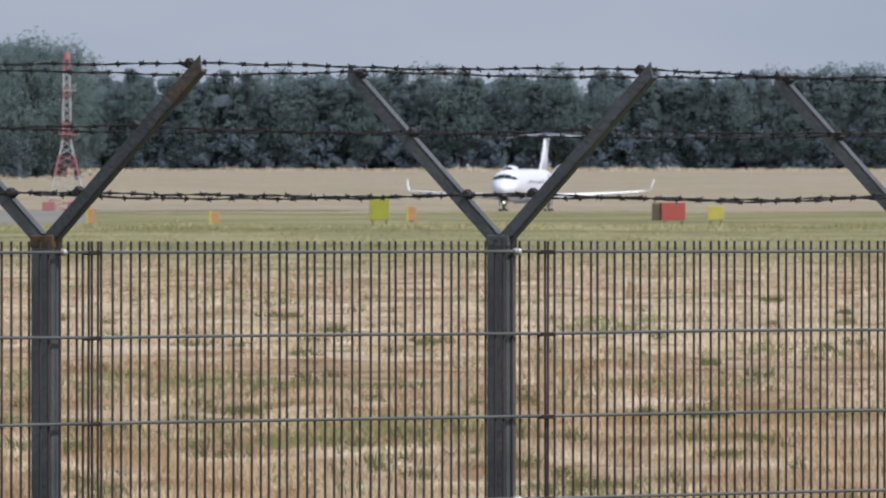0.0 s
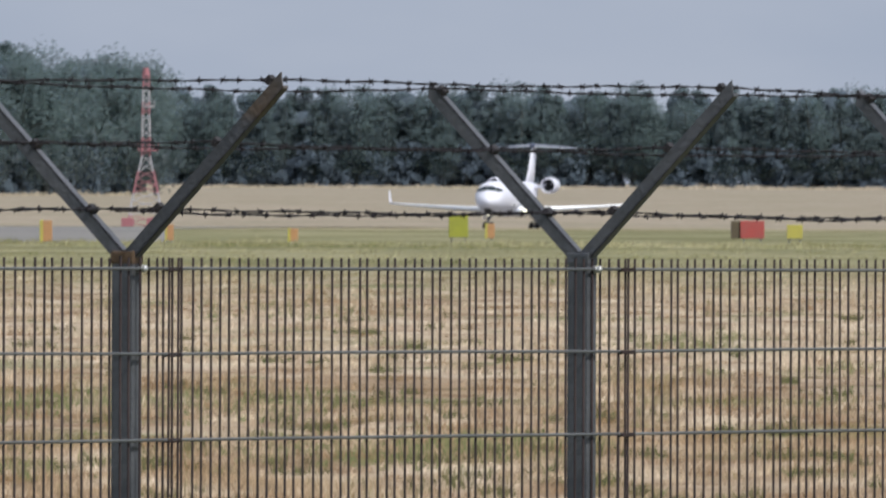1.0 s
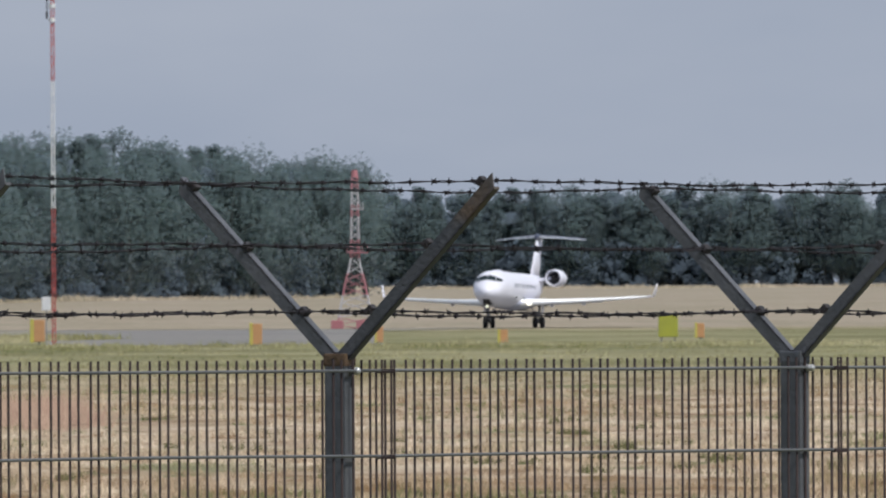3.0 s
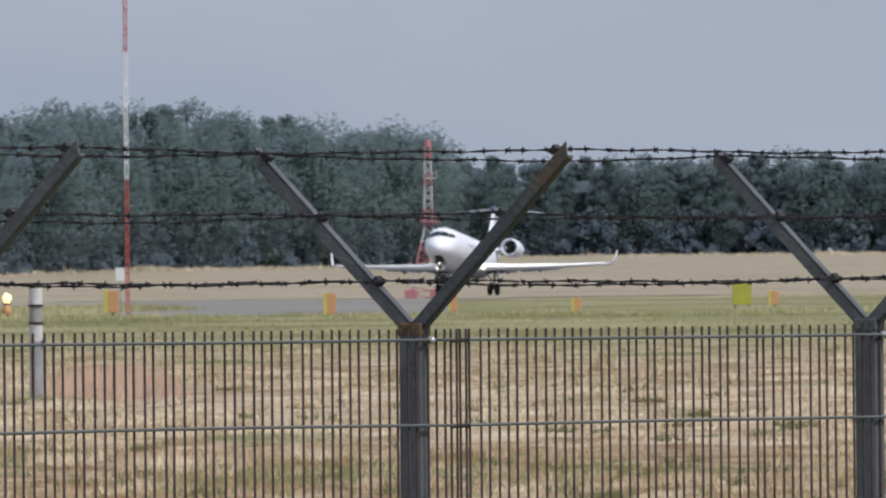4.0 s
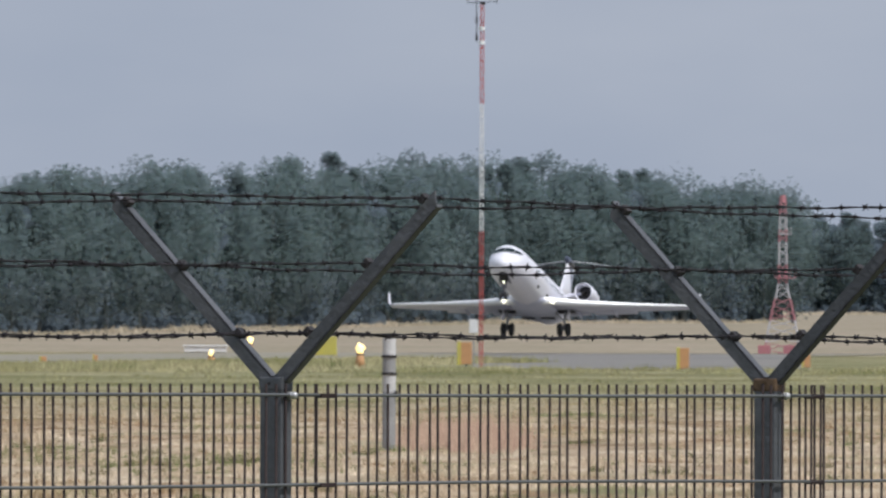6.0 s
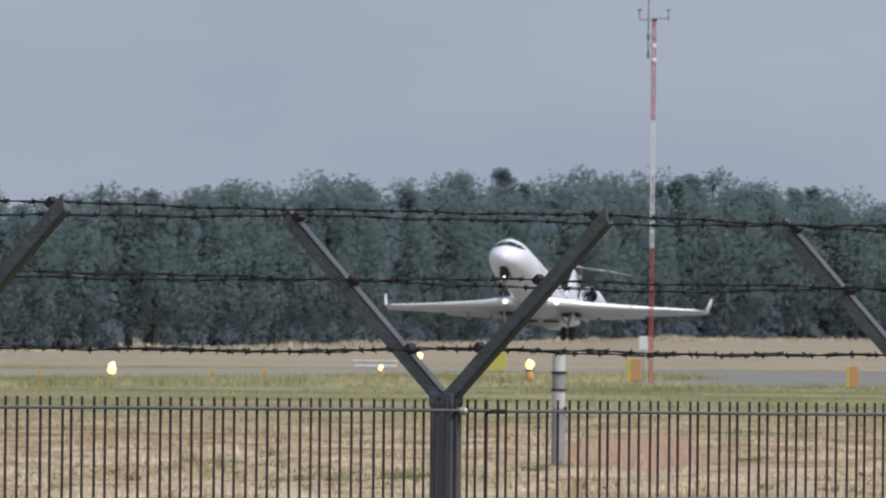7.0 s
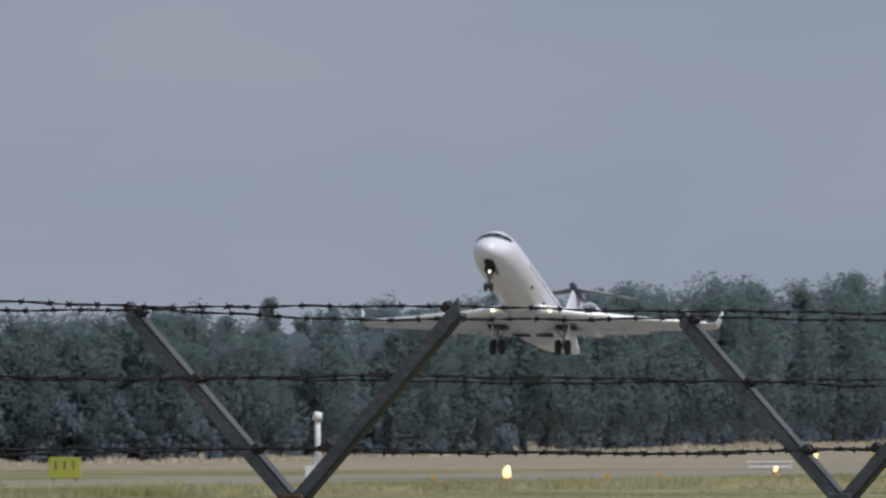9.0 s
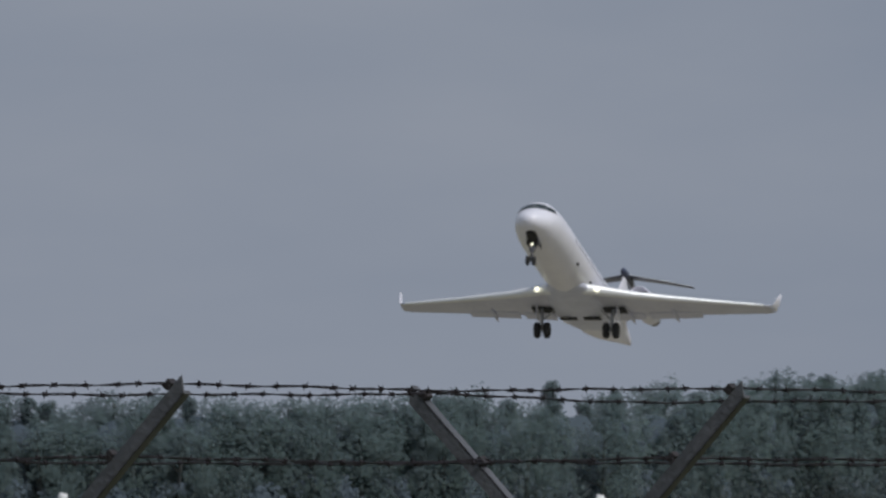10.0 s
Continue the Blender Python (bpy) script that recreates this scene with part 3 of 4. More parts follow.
def build_jet():
    jet = thing("jet_airliner", "white twin-engine regional jet with T-tail and lowered landing gear taking off", "airplane", pose(6.6, 1997, -2.4))
    bm = bmesh.new()
    # station, half width, top and bottom from the middle line: short drooped nose, steep windscreen, long upswept tail
    prof = [(-13.35, 0.05, -0.30, -0.40), (-13.28, 0.29, -0.08, -0.60), (-13.05, 0.54, 0.12, -0.80), (-12.65, 0.80, 0.36, -0.92), (-12.35, 0.94, 0.52, -1.01),
            (-12.0, 1.05, 0.83, -1.10), (-11.65, 1.14, 1.10, -1.21), (-11.2, 1.22, 1.24, -1.27), (-10.5, 1.29, 1.31, -1.32), (-9.5, 1.335, 1.34, -1.345), (-8.0, 1.345, 1.345, -1.345),
            (3.4, 1.345, 1.345, -1.345), (5.0, 1.26, 1.34, -1.18), (6.8, 1.06, 1.33, -0.79), (8.8, 0.78, 1.30, -0.26), (10.8, 0.48, 1.24, 0.28), (12.4, 0.25, 1.17, 0.67), (13.3, 0.08, 1.08, 0.92)]
    loft(bm, [ellipse(y, 0, AX + (top + low) / 2, w, (top - low) / 2, 40) for y, w, top, low in prof])
    body = part("fuselage", bm, M_WHITE, jet, "glossy white fuselage", smooth=True)
    # windscreen panes laid on the skin
    py, pw = [q[0] for q in prof], [q[1] for q in prof]
    pt, pl = [q[2] for q in prof], [q[3] for q in prof]
    for s in (-1, 1):
        for a0, a1 in ((0.012, 0.60), (0.63, 1.08)):
            bm = bmesh.new()
            rows = []
            for t in np.linspace(0, 1, 6):
                row = []
                for a in np.linspace(a0, a1, 7):
                    y = -12.28 + 0.40 * t + 0.10 * a * a + 0.34 * a ** 4
                    w, top, low = (float(np.interp(y, py, q)) for q in (pw, pt, pl))
                    row.append((s * (w + 0.03) * math.sin(a), y - 0.02, AX + (top + low) / 2 + ((top - low) / 2 + 0.03) * math.cos(a)))
                rows.append(row)
            vs = [[bm.verts.new(p) for p in row] for row in rows]
            for p, q in zip(vs, vs[1:]):
                for i in range(6):
                    bm.faces.new((p[i], p[i + 1], q[i + 1], q[i]))
            bmesh.ops.recalc_face_normals(bm, faces=bm.faces[:])
            bmesh.ops.solidify(bm, geom=bm.faces[:], thickness=0.015)
            part("cockpit_window", bm, M_GLASS, body, "dark cockpit window")
    # cabin windows and doors
    wbm = bmesh.new()
    box(wbm, (0.012, 0.22, 0.30), bevel=0.005)
    wme = mesh_of(wbm, "cabin_window", M_GLASS)
    for s in (-1, 1):
        for k in range(13):
            part("cabin_window", wme, M_GLASS, body, at=Matrix.Translation((s * 1.318, -7.2 + k * 0.79, AX + 0.28)) @ Matrix.Rotation(-s * 0.21, 4, "Y"))
    # small probes and vents along the side
    for x, y, z in ((1.02, -11.0, -0.55), (-1.02, -11.0, -0.55), (1.22, -6.2, -0.62), (1.24, -2.9, -0.66)):
        bm = bmesh.new()
        box(bm, (0.10, 0.30, 0.12), (x, y, AX + z), bevel=0.02)
        part("vent", bm, M_DARK, body, "small dark vent")
    # wing-root fairing under the belly
    bm = bmesh.new()
    loft(bm, [ellipse(y, 0, AX + z, rx, rz, 28) for y, z, rx, rz in ((-4.6, -1.05, 0.25, 0.14), (-3.6, -0.98, 1.05, 0.36), (-2.0, -0.98, 1.48, 0.50), (1.2, -0.98, 1.52, 0.52), (3.2, -0.92, 1.15, 0.44), (5.2, -0.88, 0.3, 0.2))])
    part("belly_fairing", bm, M_BELLY, body, "grey belly fairing", smooth=True)
    for s in (-1, 1):
        bm = bmesh.new()
        box(bm, (0.95, 0.42, 0.06), (s * 0.66, 0.75, AX - 1.505), bevel=0.02)
        part("wheel_well", bm, M_DARK, body, "open dark wheel well")
        build_wing(jet, s)
    # engines on short pylons
    for s in (-1, 1):
        x, z = s * 2.22, AX + 1.02
        bm = bmesh.new()
        loft(bm, [ellipse(y, x, z, r, r, 28) for y, r in ((5.35, 0.51), (5.1, 0.58), (4.82, 0.61), (4.72, 0.595), (4.74, 0.56), (4.9, 0.52), (5.6, 0.49))][::-1], False)
        bm2 = bm
        loft(bm2, [ellipse(y, x, z, r, r, 28) for y, r in ((4.72, 0.595), (4.9, 0.635), (5.6, 0.665), (6.8, 0.65), (7.9, 0.57), (8.3, 0.50))], False)
        nac = part("engine", bm2, M_WHITE, jet, "white engine nacelle", smooth=True)
        bm = bmesh.new()
        rod(bm, (x, 5.55, z), (x, 5.62, z), 0.495, sides=28)
        part("fan", bm, M_DARK, nac, "dark fan face")
        bm = bmesh.new()
        rod(bm, (x, 5.2, z), (x, 5.55, z), 0.02, 0.2, 16)
        part("spinner", bm, M_HOT, nac, smooth=True)
        bm = bmesh.new()
        loft(bm, [ellipse(y, x, z, r, r, 24) for y, r in ((7.9, 0.45), (8.6, 0.40), (9.1, 0.33))])
        part("nozzle", bm, M_HOT, nac, "bare metal nozzle", smooth=True)
        bm = bmesh.new()
        loft(bm, [[(s * 0.6, y0, z - 0.2 + t), (s * 0.6, y1, z - 0.2 + t), (s * 1.95, y1, z + t), (s * 1.95, y0, z + t)] for t in (-0.1, 0.1) for y0, y1 in ((5.5, 8.3),)])
        part("pylon", bm, M_WHITE, nac)
    # fin, bullet and tailplane
    bm = bmesh.new()
    def fin_ring(z, y_le, c, th):
        return [(q[2], q[1], z) for q in wing_section(0, y_le, c, 0, th)]
    loft(bm, [fin_ring(AX + 0.9, 7.0, 4.7, 0.05), fin_ring(AX + 2.2, 8.7, 3.7, 0.05), fin_ring(AX + 4.15, 10.6, 2.9, 0.05)])
    fin = part("fin", bm, M_WHITE, jet, "white fin with a dark top", smooth=True)
    bm = bmesh.new()
    loft(bm, [ellipse(y, 0, AX + 4.22, r * 0.9, r * 1.3, 16) for y, r in ((10.0, 0.03), (10.35, 0.17), (11.2, 0.22), (12.6, 0.18), (13.7, 0.03))])
    part("fin_bullet", bm, M_BLUE, fin, "dark blue fairing", smooth=True)
    for s in (-1, 1):
        bm = bmesh.new()
        secs = ((0.05, 10.8, 1.75, 4.16, 0.06), (1.7, 11.5, 1.35, 4.09, 0.06), (3.45, 12.3, 0.85, 3.98, 0.06))
        loft(bm, [[(q[0], q[1], q[2] + (q[1] - y) * 0.16) for q in wing_section(s * x, y, c, AX + z, th)] for x, y, c, z, th in secs])
        tail = part("tailplane", bm, M_TAIL_SHADED, fin, "tailplane in a dark blue-grey that imitates its shaded underside", smooth=True)
        # the pale strip stands for the tailplane's sunlit top
        bm = bmesh.new()
        loft(bm, [[(s * x, y - 0.02 + 0.16 * c * (1 - math.cos(a)) * 0.5, AX + z + 0.05 * c * math.sin(a)) for a in np.linspace(0.5, 2.2, 8)] for x, y, c, z, th in secs], False)
        part("leading_edge", bm, M_LEAD, tail, "white leading edge, bright for the lit top", smooth=True)
    # landing gear
    for s in (-1, 1):
        bm = bmesh.new()
        rod(bm, (s * 1.98, 0, 1.55), (s * 1.90, 0, 0.15), 0.10, 0.075, 12)
        rod(bm, (s * 1.20, 0, 1.40), (s * 1.90, 0, 0.70), 0.05, 0.05, 10)
        rod(bm, (s * 1.90 - 0.32, 0, 0.12), (s * 1.90 + 0.32, 0, 0.12), 0.06, sides=10)
        leg = part("main_gear", bm, M_GEAR, jet, "grey main gear leg", smooth=True)
        wheel_pair(leg, s * 1.90, 0, 0.14, 0.44, 0.28, 0.27)
        bm = bmesh.new()
        box(bm, (0.05, 0.75, 0.75), (s * 2.22, 0.0, 1.15), bevel=0.015)
        part("gear_door", bm, M_WHITE, leg, "white gear door")
    bm = bmesh.new()
    rod(bm, (0, -11.75, AX - 1.05), (0, -12.2, 0.20), 0.095, 0.07, 12)
    rod(bm, (0, -10.9, AX - 1.15), (0, -11.9, 0.95), 0.05, 0.05, 8)
    rod(bm, (-0.22, -12.2, 0.20), (0.22, -12.2, 0.20), 0.05, sides=8)
    box(bm, (0.30, 0.12, 0.34), (0, -12.02, 0.92), bevel=0.03)
    leg = part("nose_gear", bm, M_OLEO, jet, "dark grey nose gear leg", smooth=True)
    wheel_pair(leg, 0, -12.2, 0.20, 0.26, 0.16, 0.17)
    bm = bmesh.new()
    bmesh.ops.create_uvsphere(bm, u_segments=10, v_segments=8, radius=0.075, matrix=Matrix.Translation((-0.02, -12.12, 1.15)))
    part("taxi_light", bm, M_LANDING, leg, "lit taxi light", smooth=True)
    bm = bmesh.new()
    loft(bm, [ellipse(y, 0, AX + z, rx, 0.10, 16) for y, z, rx in ((-12.85, -0.84, 0.06), (-12.7, -0.90, 0.27), (-12.2, -1.05, 0.30), (-11.6, -1.16, 0.28), (-11.3, -1.20, 0.06))])
    part("nose_gear_bay", bm, M_DARK, jet, "open dark nose gear bay")
    for s in (-1, 1):
        bm = bmesh.new()
        box(bm, (0.03, 1.0, 0.30), (s * 0.30, -11.7, AX - 1.25), bevel=0.01)
        part("nose_gear_door", bm, M_OLEO, jet, "dark side of the open gear door")
    return jet


JET = build_jet()


# ---- masts, signs, markers and lamps on the airfield ----
def on_ground(x, y, turn=0):
    return pose(x, y, ground_z(x, y), 0, 0, turn)


def build_mast():
    """A slim mast in red and white bands, about 22 m high."""
    mast = thing("weather_mast", "tall slim red and white banded lattice mast", "mast", on_ground(-36.45, 1263))
    bands = [(0.0, 7.3, M_RED), (7.3, 14.1, M_PWHITE), (14.1, 19.4, M_RED)]
    for z0, z1, mat in bands:
        bm = bmesh.new()
        for a in range(3):
            t = a * 2 * math.pi / 3
            rod(bm, (0.10 * math.cos(t), 0.10 * math.sin(t), z0), (0.10 * math.cos(t), 0.10 * math.sin(t), z1), 0.035, sides=6)
        n = int((z1 - z0) / 0.35)
        for k in range(n):
            t0, t1 = k * 2.094, (k + 1) * 2.094
            rod(bm, (0.1 * math.cos(t0), 0.1 * math.sin(t0), z0 + k * 0.35), (0.1 * math.cos(t1), 0.1 * math.sin(t1), z0 + (k + 1) * 0.35), 0.022, sides=5)
        part("mast_section", bm, mat, mast, "red mast section" if mat is M_RED else "white mast section")
    for z in (17.35, 18.1):
        bm = bmesh.new()
        rod(bm, (0, 0, z - 0.10), (0, 0, z + 0.10), 0.17, sides=12)
        part("white_ring", bm, M_PWHITE, mast, "white ring")
    bm = bmesh.new()
    rod(bm, (-0.27, 0, 17.4), (-0.27, 0, 21.2), 0.035, 0.02, 6)
    for z in (17.6, 18.55, 20.9):
        box(bm, (0.12, 0.12, 0.32), (-0.27, 0, z), bevel=0.02)
    part("side_antenna", bm, M_CLIP, mast, "dark antenna rod")
    bm = bmesh.new()
    rod(bm, (-0.75, 0, 19.45), (0.85, 0, 19.55), 0.018, sides=6)
    for x in (-0.75, 0.8):
        rod(bm, (x, 0, 19.4), (x, 0, 19.95), 0.02, sides=6)
        box(bm, (0.22, 0.1, 0.06), (x, 0, 19.97), bevel=0.01)
    box(bm, (0.26, 0.2, 0.16), (0.05, 0, 19.45), bevel=0.02)
    part("sensor_boom", bm, M_CLIP, mast, "cross boom with wind sensors")
    bm = bmesh.new()
    box(bm, (0.46, 0.35, 0.72), (-0.38, -0.1, 2.25), bevel=0.03)
    part("instrument_box", bm, M_PWHITE, mast, "white instrument box")
    bm = bmesh.new()
    rod(bm, (-0.38, -0.1, 0), (-0.38, -0.1, 1.9), 0.03, sides=8)
    part("box_post", bm, M_CONCRETE, mast)


build_mast()


def build_tower():
    """A stepped lattice tower in red and white with splayed legs."""
    y = 1880.0
    x = -26.9 / 1667.0 * y
    base = -1.95
    tower = thing("lattice_tower", "red and white lattice tower with splayed legs by the wood", "tower", pose(x, y, ground_z(x, y)))
    off = base - ground_z(x, y)
    half = lambda z: float(np.interp(z, [0, 2.6, 5.2, 6.6, 13.3], [1.55, 1.25, 0.72, 0.34, 0.22]))
    bands = [(0.0, 2.2, M_HAZE_RED), (2.2, 4.0, M_HAZE_WHITE), (4.0, 5.7, M_HAZE_RED), (5.7, 6.9, M_HAZE_WHITE), (6.9, 8.4, M_HAZE_RED), (8.4, 10.2, M_HAZE_WHITE), (10.2, 11.2, M_HAZE_RED), (11.2, 12.4, M_HAZE_WHITE), (12.4, 13.3, M_HAZE_RED)]
    for z0, z1, mat in bands:
        bm = bmesh.new()
        zs = np.linspace(z0, z1, max(2, int((z1 - z0) / 0.45) + 1))
        for sx, sy in ((-1, -1), (1, -1), (1, 1), (-1, 1)):
            for a, b in zip(zs, zs[1:]):
                ha, hb = half(a), half(b)
                rod(bm, (sx * ha, sy * ha, a + off), (sx * hb, sy * hb, b + off), 0.066, sides=6)
        for n, (a, b) in enumerate(zip(zs, zs[1:])):
            ha, hb = half(a), half(b)
            for (ax, ay), (bx, by) in (((-1, -1), (1, -1)), ((1, -1), (1, 1)), ((1, 1), (-1, 1)), ((-1, 1), (-1, -1))):
                if n % 2:
                    ax, ay, bx, by = bx, by, ax, ay
                rod(bm, (ax * ha, ay * ha, a + off), (bx * hb, by * hb, b + off), 0.038, sides=5)
        part("tower_section", bm, mat, tower, "red tower section" if mat is M_HAZE_RED else "white tower section")
    for z, r in ((7.35, 0.95), (10.8, 0.55)):
        bm = bmesh.new()
        box(bm, (r * 1.7, r * 1.2, 0.10), (0.2, 0, z + off), bevel=0.02)
        for k in range(5):
            rod(bm, (0.2 - r * 0.85 + k * r * 0.42, -r * 0.6, z + off), (0.2 - r * 0.85 + k * r * 0.42, -r * 0.6, z + off + 0.55), 0.03, sides=5)
        part("platform", bm, M_HAZE_RED if z < 9 else M_HAZE_WHITE, tower, "railed platform")
    bm = bmesh.new()
    rod(bm, (0, 0, 13.3 + off), (0, 0, 13.9 + off), 0.30, 0.22, 12)
    part("tower_head", bm, M_HAZE_RED, tower, "red head of the tower")
    for sx in (-1, 1):
        bm = bmesh.new()
        box(bm, (1.0, 1.0, 1.7), (sx * 1.0 - 0.4, -1.8, 0.85 + off + 0.3), bevel=0.05)
        part("equipment_cabinet", bm, M_HAZE_RED, tower, "red equipment cabinet")


build_tower()


def build_pole():
    pole = thing("marker_pole", "stout grey pole with white bands standing in the dry grass", "pole", on_ground(-19.15, 585))
    for z0, z1, mat, lab in ((0, 1.45, M_CONCRETE, ""), (1.45, 1.9, M_BAND, "pale weathered band"), (1.9, 2.35, M_CONCRETE, ""), (2.35, 2.78, M_BAND, "pale weathered band")):
        bm = bmesh.new()
        rod(bm, (0, 0, z0), (0, 0, z1), 0.165, sides=24)
        part("pole_section", bm, mat, pole, lab, smooth=False)
    for z in (1.9, 2.33):
        bm = bmesh.new()
        rod(bm, (0, 0, z - 0.03), (0, 0, z + 0.03), 0.19, sides=24)
        part("clamp", bm, M_CLIP, pole, "dark clamp")
    bm = bmesh.new()
    box(bm, (0.06, 0.1, 0.14), (0.18, -0.1, 1.42), bevel=0.01)
    part("bracket", bm, M_CLIP, pole)


build_pole()


def build_sign(x, y, w, h, face, label, depth=0.35, legs=0.25, dark=0.0, marks=False):
    sign = thing("airfield_sign", label, "sign", on_ground(x, y, random.uniform(-4, 4)), "signs beside the runway")
    bm = bmesh.new()
    box(bm, (w, depth, h - legs), (0, 0, legs + (h - legs) / 2), bevel=0.04)
    part("sign_box", bm, face, sign)
    if dark:
        bm = bmesh.new()
        box(bm, (dark, depth, h - legs), (-w / 2 - dark / 2, 0.1, legs + (h - legs) / 2 - 0.02), bevel=0.03)
        part("sign_end", bm, M_BROWN, sign, "dark brown end panel")
    if marks:
        bm = bmesh.new()
        for k in (-0.28, 0.0, 0.28):
            box(bm, (0.10, 0.02, (h - legs) * 0.4), (k * w, -depth / 2 - 0.006, legs + (h - legs) * 0.62))
        part("marks", bm, M_BROWN, sign, "worn dark marks")
    for s in (-1, 1):
        bm = bmesh.new()
        rod(bm, (s * w * 0.35, 0, 0), (s * w * 0.35, 0, legs + 0.05), 0.04, sides=8)
        part("leg", bm, M_CONCRETE, sign)


build_sign(-3.8, 1284, 1.05, 1.5, M_LIME, "yellow-green airfield sign board standing in the grass")
build_sign(12.1, 1284, 1.3, 1.2, M_RED, "red airfield sign box with a dark brown end", dark=0.5)
build_sign(14.4, 1284, 0.85, 1.0, M_YELLOW, "small yellow airfield sign in the grass")
build_sign(-50.9, 1432, 1.75, 1.4, M_YELLOW, "wide yellow airfield sign beside the runway")
build_sign(-90.8, 1292, 1.75, 1.4, M_LIME, "yellow-green airfield sign with worn dark marks", marks=True)


def build_marker(x, y, w, h):
    marker = thing("edge_marker", "faded orange runway edge marker in the grass", "marker", on_ground(x, y), "orange runway edge markers")
    bm = bmesh.new()
    box(bm, (w, w * 0.7, h * 0.8), (0, 0, h * 0.5), bevel=0.05)
    part("marker_body", bm, M_ORANGE, marker)
    bm = bmesh.new()
    box(bm, (w * 0.35, w * 0.72, h * 0.85), (-w * 0.62, 0, h * 0.5), bevel=0.03)
    part("marker_side", bm, M_YELLOW, marker, "yellow side panel")
    bm = bmesh.new()
    rod(bm, (0, 0, 0), (0, 0, h * 0.2), 0.05, sides=8)
    part("foot", bm, M_CONCRETE, marker)


for row in ((-37.9, 1286, 0.62, 1.5), (-24.8, 1223, 0.5, 1.35), (-12.4, 1255, 0.42, 0.85), (-19.0, 1258, 0.36, 1.05), (-2.1, 1324, 0.42, 1.0), (-60.3, 1275, 0.30, 0.6), (-60.7, 1346, 0.22, 0.5), (-70.5, 1290, 0.22, 0.5)):
    build_marker(*row)


def build_lamp(x, y, h, glow, lit=True):
    lamp = thing("runway_lamp", "lit warm-yellow runway lamp on an orange cone" if lit else "small runway lamp on an orange cone", "runway lamp", on_ground(x, y), "runway lamps")
    bm = bmesh.new()
    rod(bm, (0, 0, 0), (0, 0, h * 0.62), 0.30, 0.17, 16)
    part("cone", bm, M_ORANGE, lamp, "orange cone", smooth=True)
    bm = bmesh.new()
    bmesh.ops.create_icosphere(bm, subdivisions=3, radius=1.0, matrix=Matrix.Translation((0, 0, h * 0.62 + glow)) @ Matrix.Diagonal((glow * 0.75, glow * 0.75, glow * 1.3, 1)))
    for v in bm.verts:
        v.co += Vector((noise.noise(v.co * 5 + Vector((x, 0, 0))), 0, noise.noise(v.co * 5))) * glow * 0.55
    part("lamp_globe", bm, M_LAMP, lamp, "glowing lamp", smooth=True)
    bm = bmesh.new()
    rod(bm, (0, 0, h * 0.58), (0, 0, h * 0.64), 0.2, sides=12)
    part("collar", bm, M_CLIP, lamp)


for row in ((-42.6, 1255, 1.25, 0.25), (-65.4, 1695, 1.0, 0.24), (-65.5, 1270, 0.45, 0.28), (-93.3, 1228, 0.6, 0.17), (-53.5, 1330, 0.7, 0.16)):
    build_lamp(*row)


def build_beacon(x, y, h, w):
    """A white instrument post with a round head on a white cabinet."""
    post = thing("navigation_antenna", "white navigation antenna post on a white cabinet in the field", "antenna", on_ground(x, y), "white navigation antennas")
    bm = bmesh.new()
    rod(bm, (0, 0, 0.9), (0, 0, h - 0.25), 0.17, 0.13, 12)
    part("mast", bm, M_PWHITE, post, smooth=True)
    bm = bmesh.new()
    rod(bm, (-0.06, 0, h - 0.45), (0.05, 0, h), 0.25, 0.21, 14)
    part("head", bm, M_PWHITE, post, "white round head", smooth=True)
    bm = bmesh.new()
    box(bm, (w, 0.7, 0.95), (-0.2, -0.1, 0.62), bevel=0.05)
    part("cabinet", bm, M_PWHITE, post, "white cabinet")
    for s in (-1, 1):
        bm = bmesh.new()
        rod(bm, (s * w * 0.35 - 0.2, -0.1, 0), (s * w * 0.35 - 0.2, -0.1, 0.2), 0.05, sides=8)
        part("leg", bm, M_CONCRETE, post)


build_beacon(-72.2, 1212, 3.85, 0.85)
build_beacon(-95.5, 1160, 4.1, 0.85)


def build_shed():
    shed = thing("equipment_shed", "low white equipment shed far across the field", "shed", on_ground(-69.0, 1705))
    bm = bmesh.new()
    box(bm, (3.0, 1.6, 0.4), (0, 0, 0.27), bevel=0.05)
    part("wall", bm, M_PWHITE, shed)
    bm = bmesh.new()
    box(bm, (3.2, 1.8, 0.10), (0, 0, 0.52), bevel=0.03)
    part("roof", bm, M_PWHITE, shed)
    bm = bmesh.new()
    box(bm, (2.9, 1.5, 0.1), (0, 0, 0.05))
    part("plinth", bm, M_CONCRETE, shed)


build_shed()


# ---- woods ----
def lump_template():
    bm = bmesh.new()
    bmesh.ops.create_icosphere(bm, subdivisions=2, radius=1.0)
    vs = [v.co.copy() for v in bm.verts]
    fs = [tuple(v.index for v in f.verts) for f in bm.faces]
    bm.free()
    return vs, fs


LUMP_V, LUMP_F = lump_template()


def add_lump(verts, faces, normals, c, size, lean, rnd, flat=0.85):
    """A ragged mass of leaves in the shade of the crowns."""
    shift = Vector((rnd.uniform(-50, 50), rnd.uniform(-50, 50), rnd.uniform(-50, 50)))
    b = len(verts)
    for v in LUMP_V:
        k = size * (1.0 + 0.42 * noise.noise(v * 1.7 + shift) + 0.22 * noise.noise(v * 4.1 + shift))
        verts.append(c + Vector((v.x * k, v.y * k, v.z * k * flat)))
        normals.append((v * 0.15 + lean).normalized())
    faces += [tuple(b + i for i in f) for f in LUMP_F]


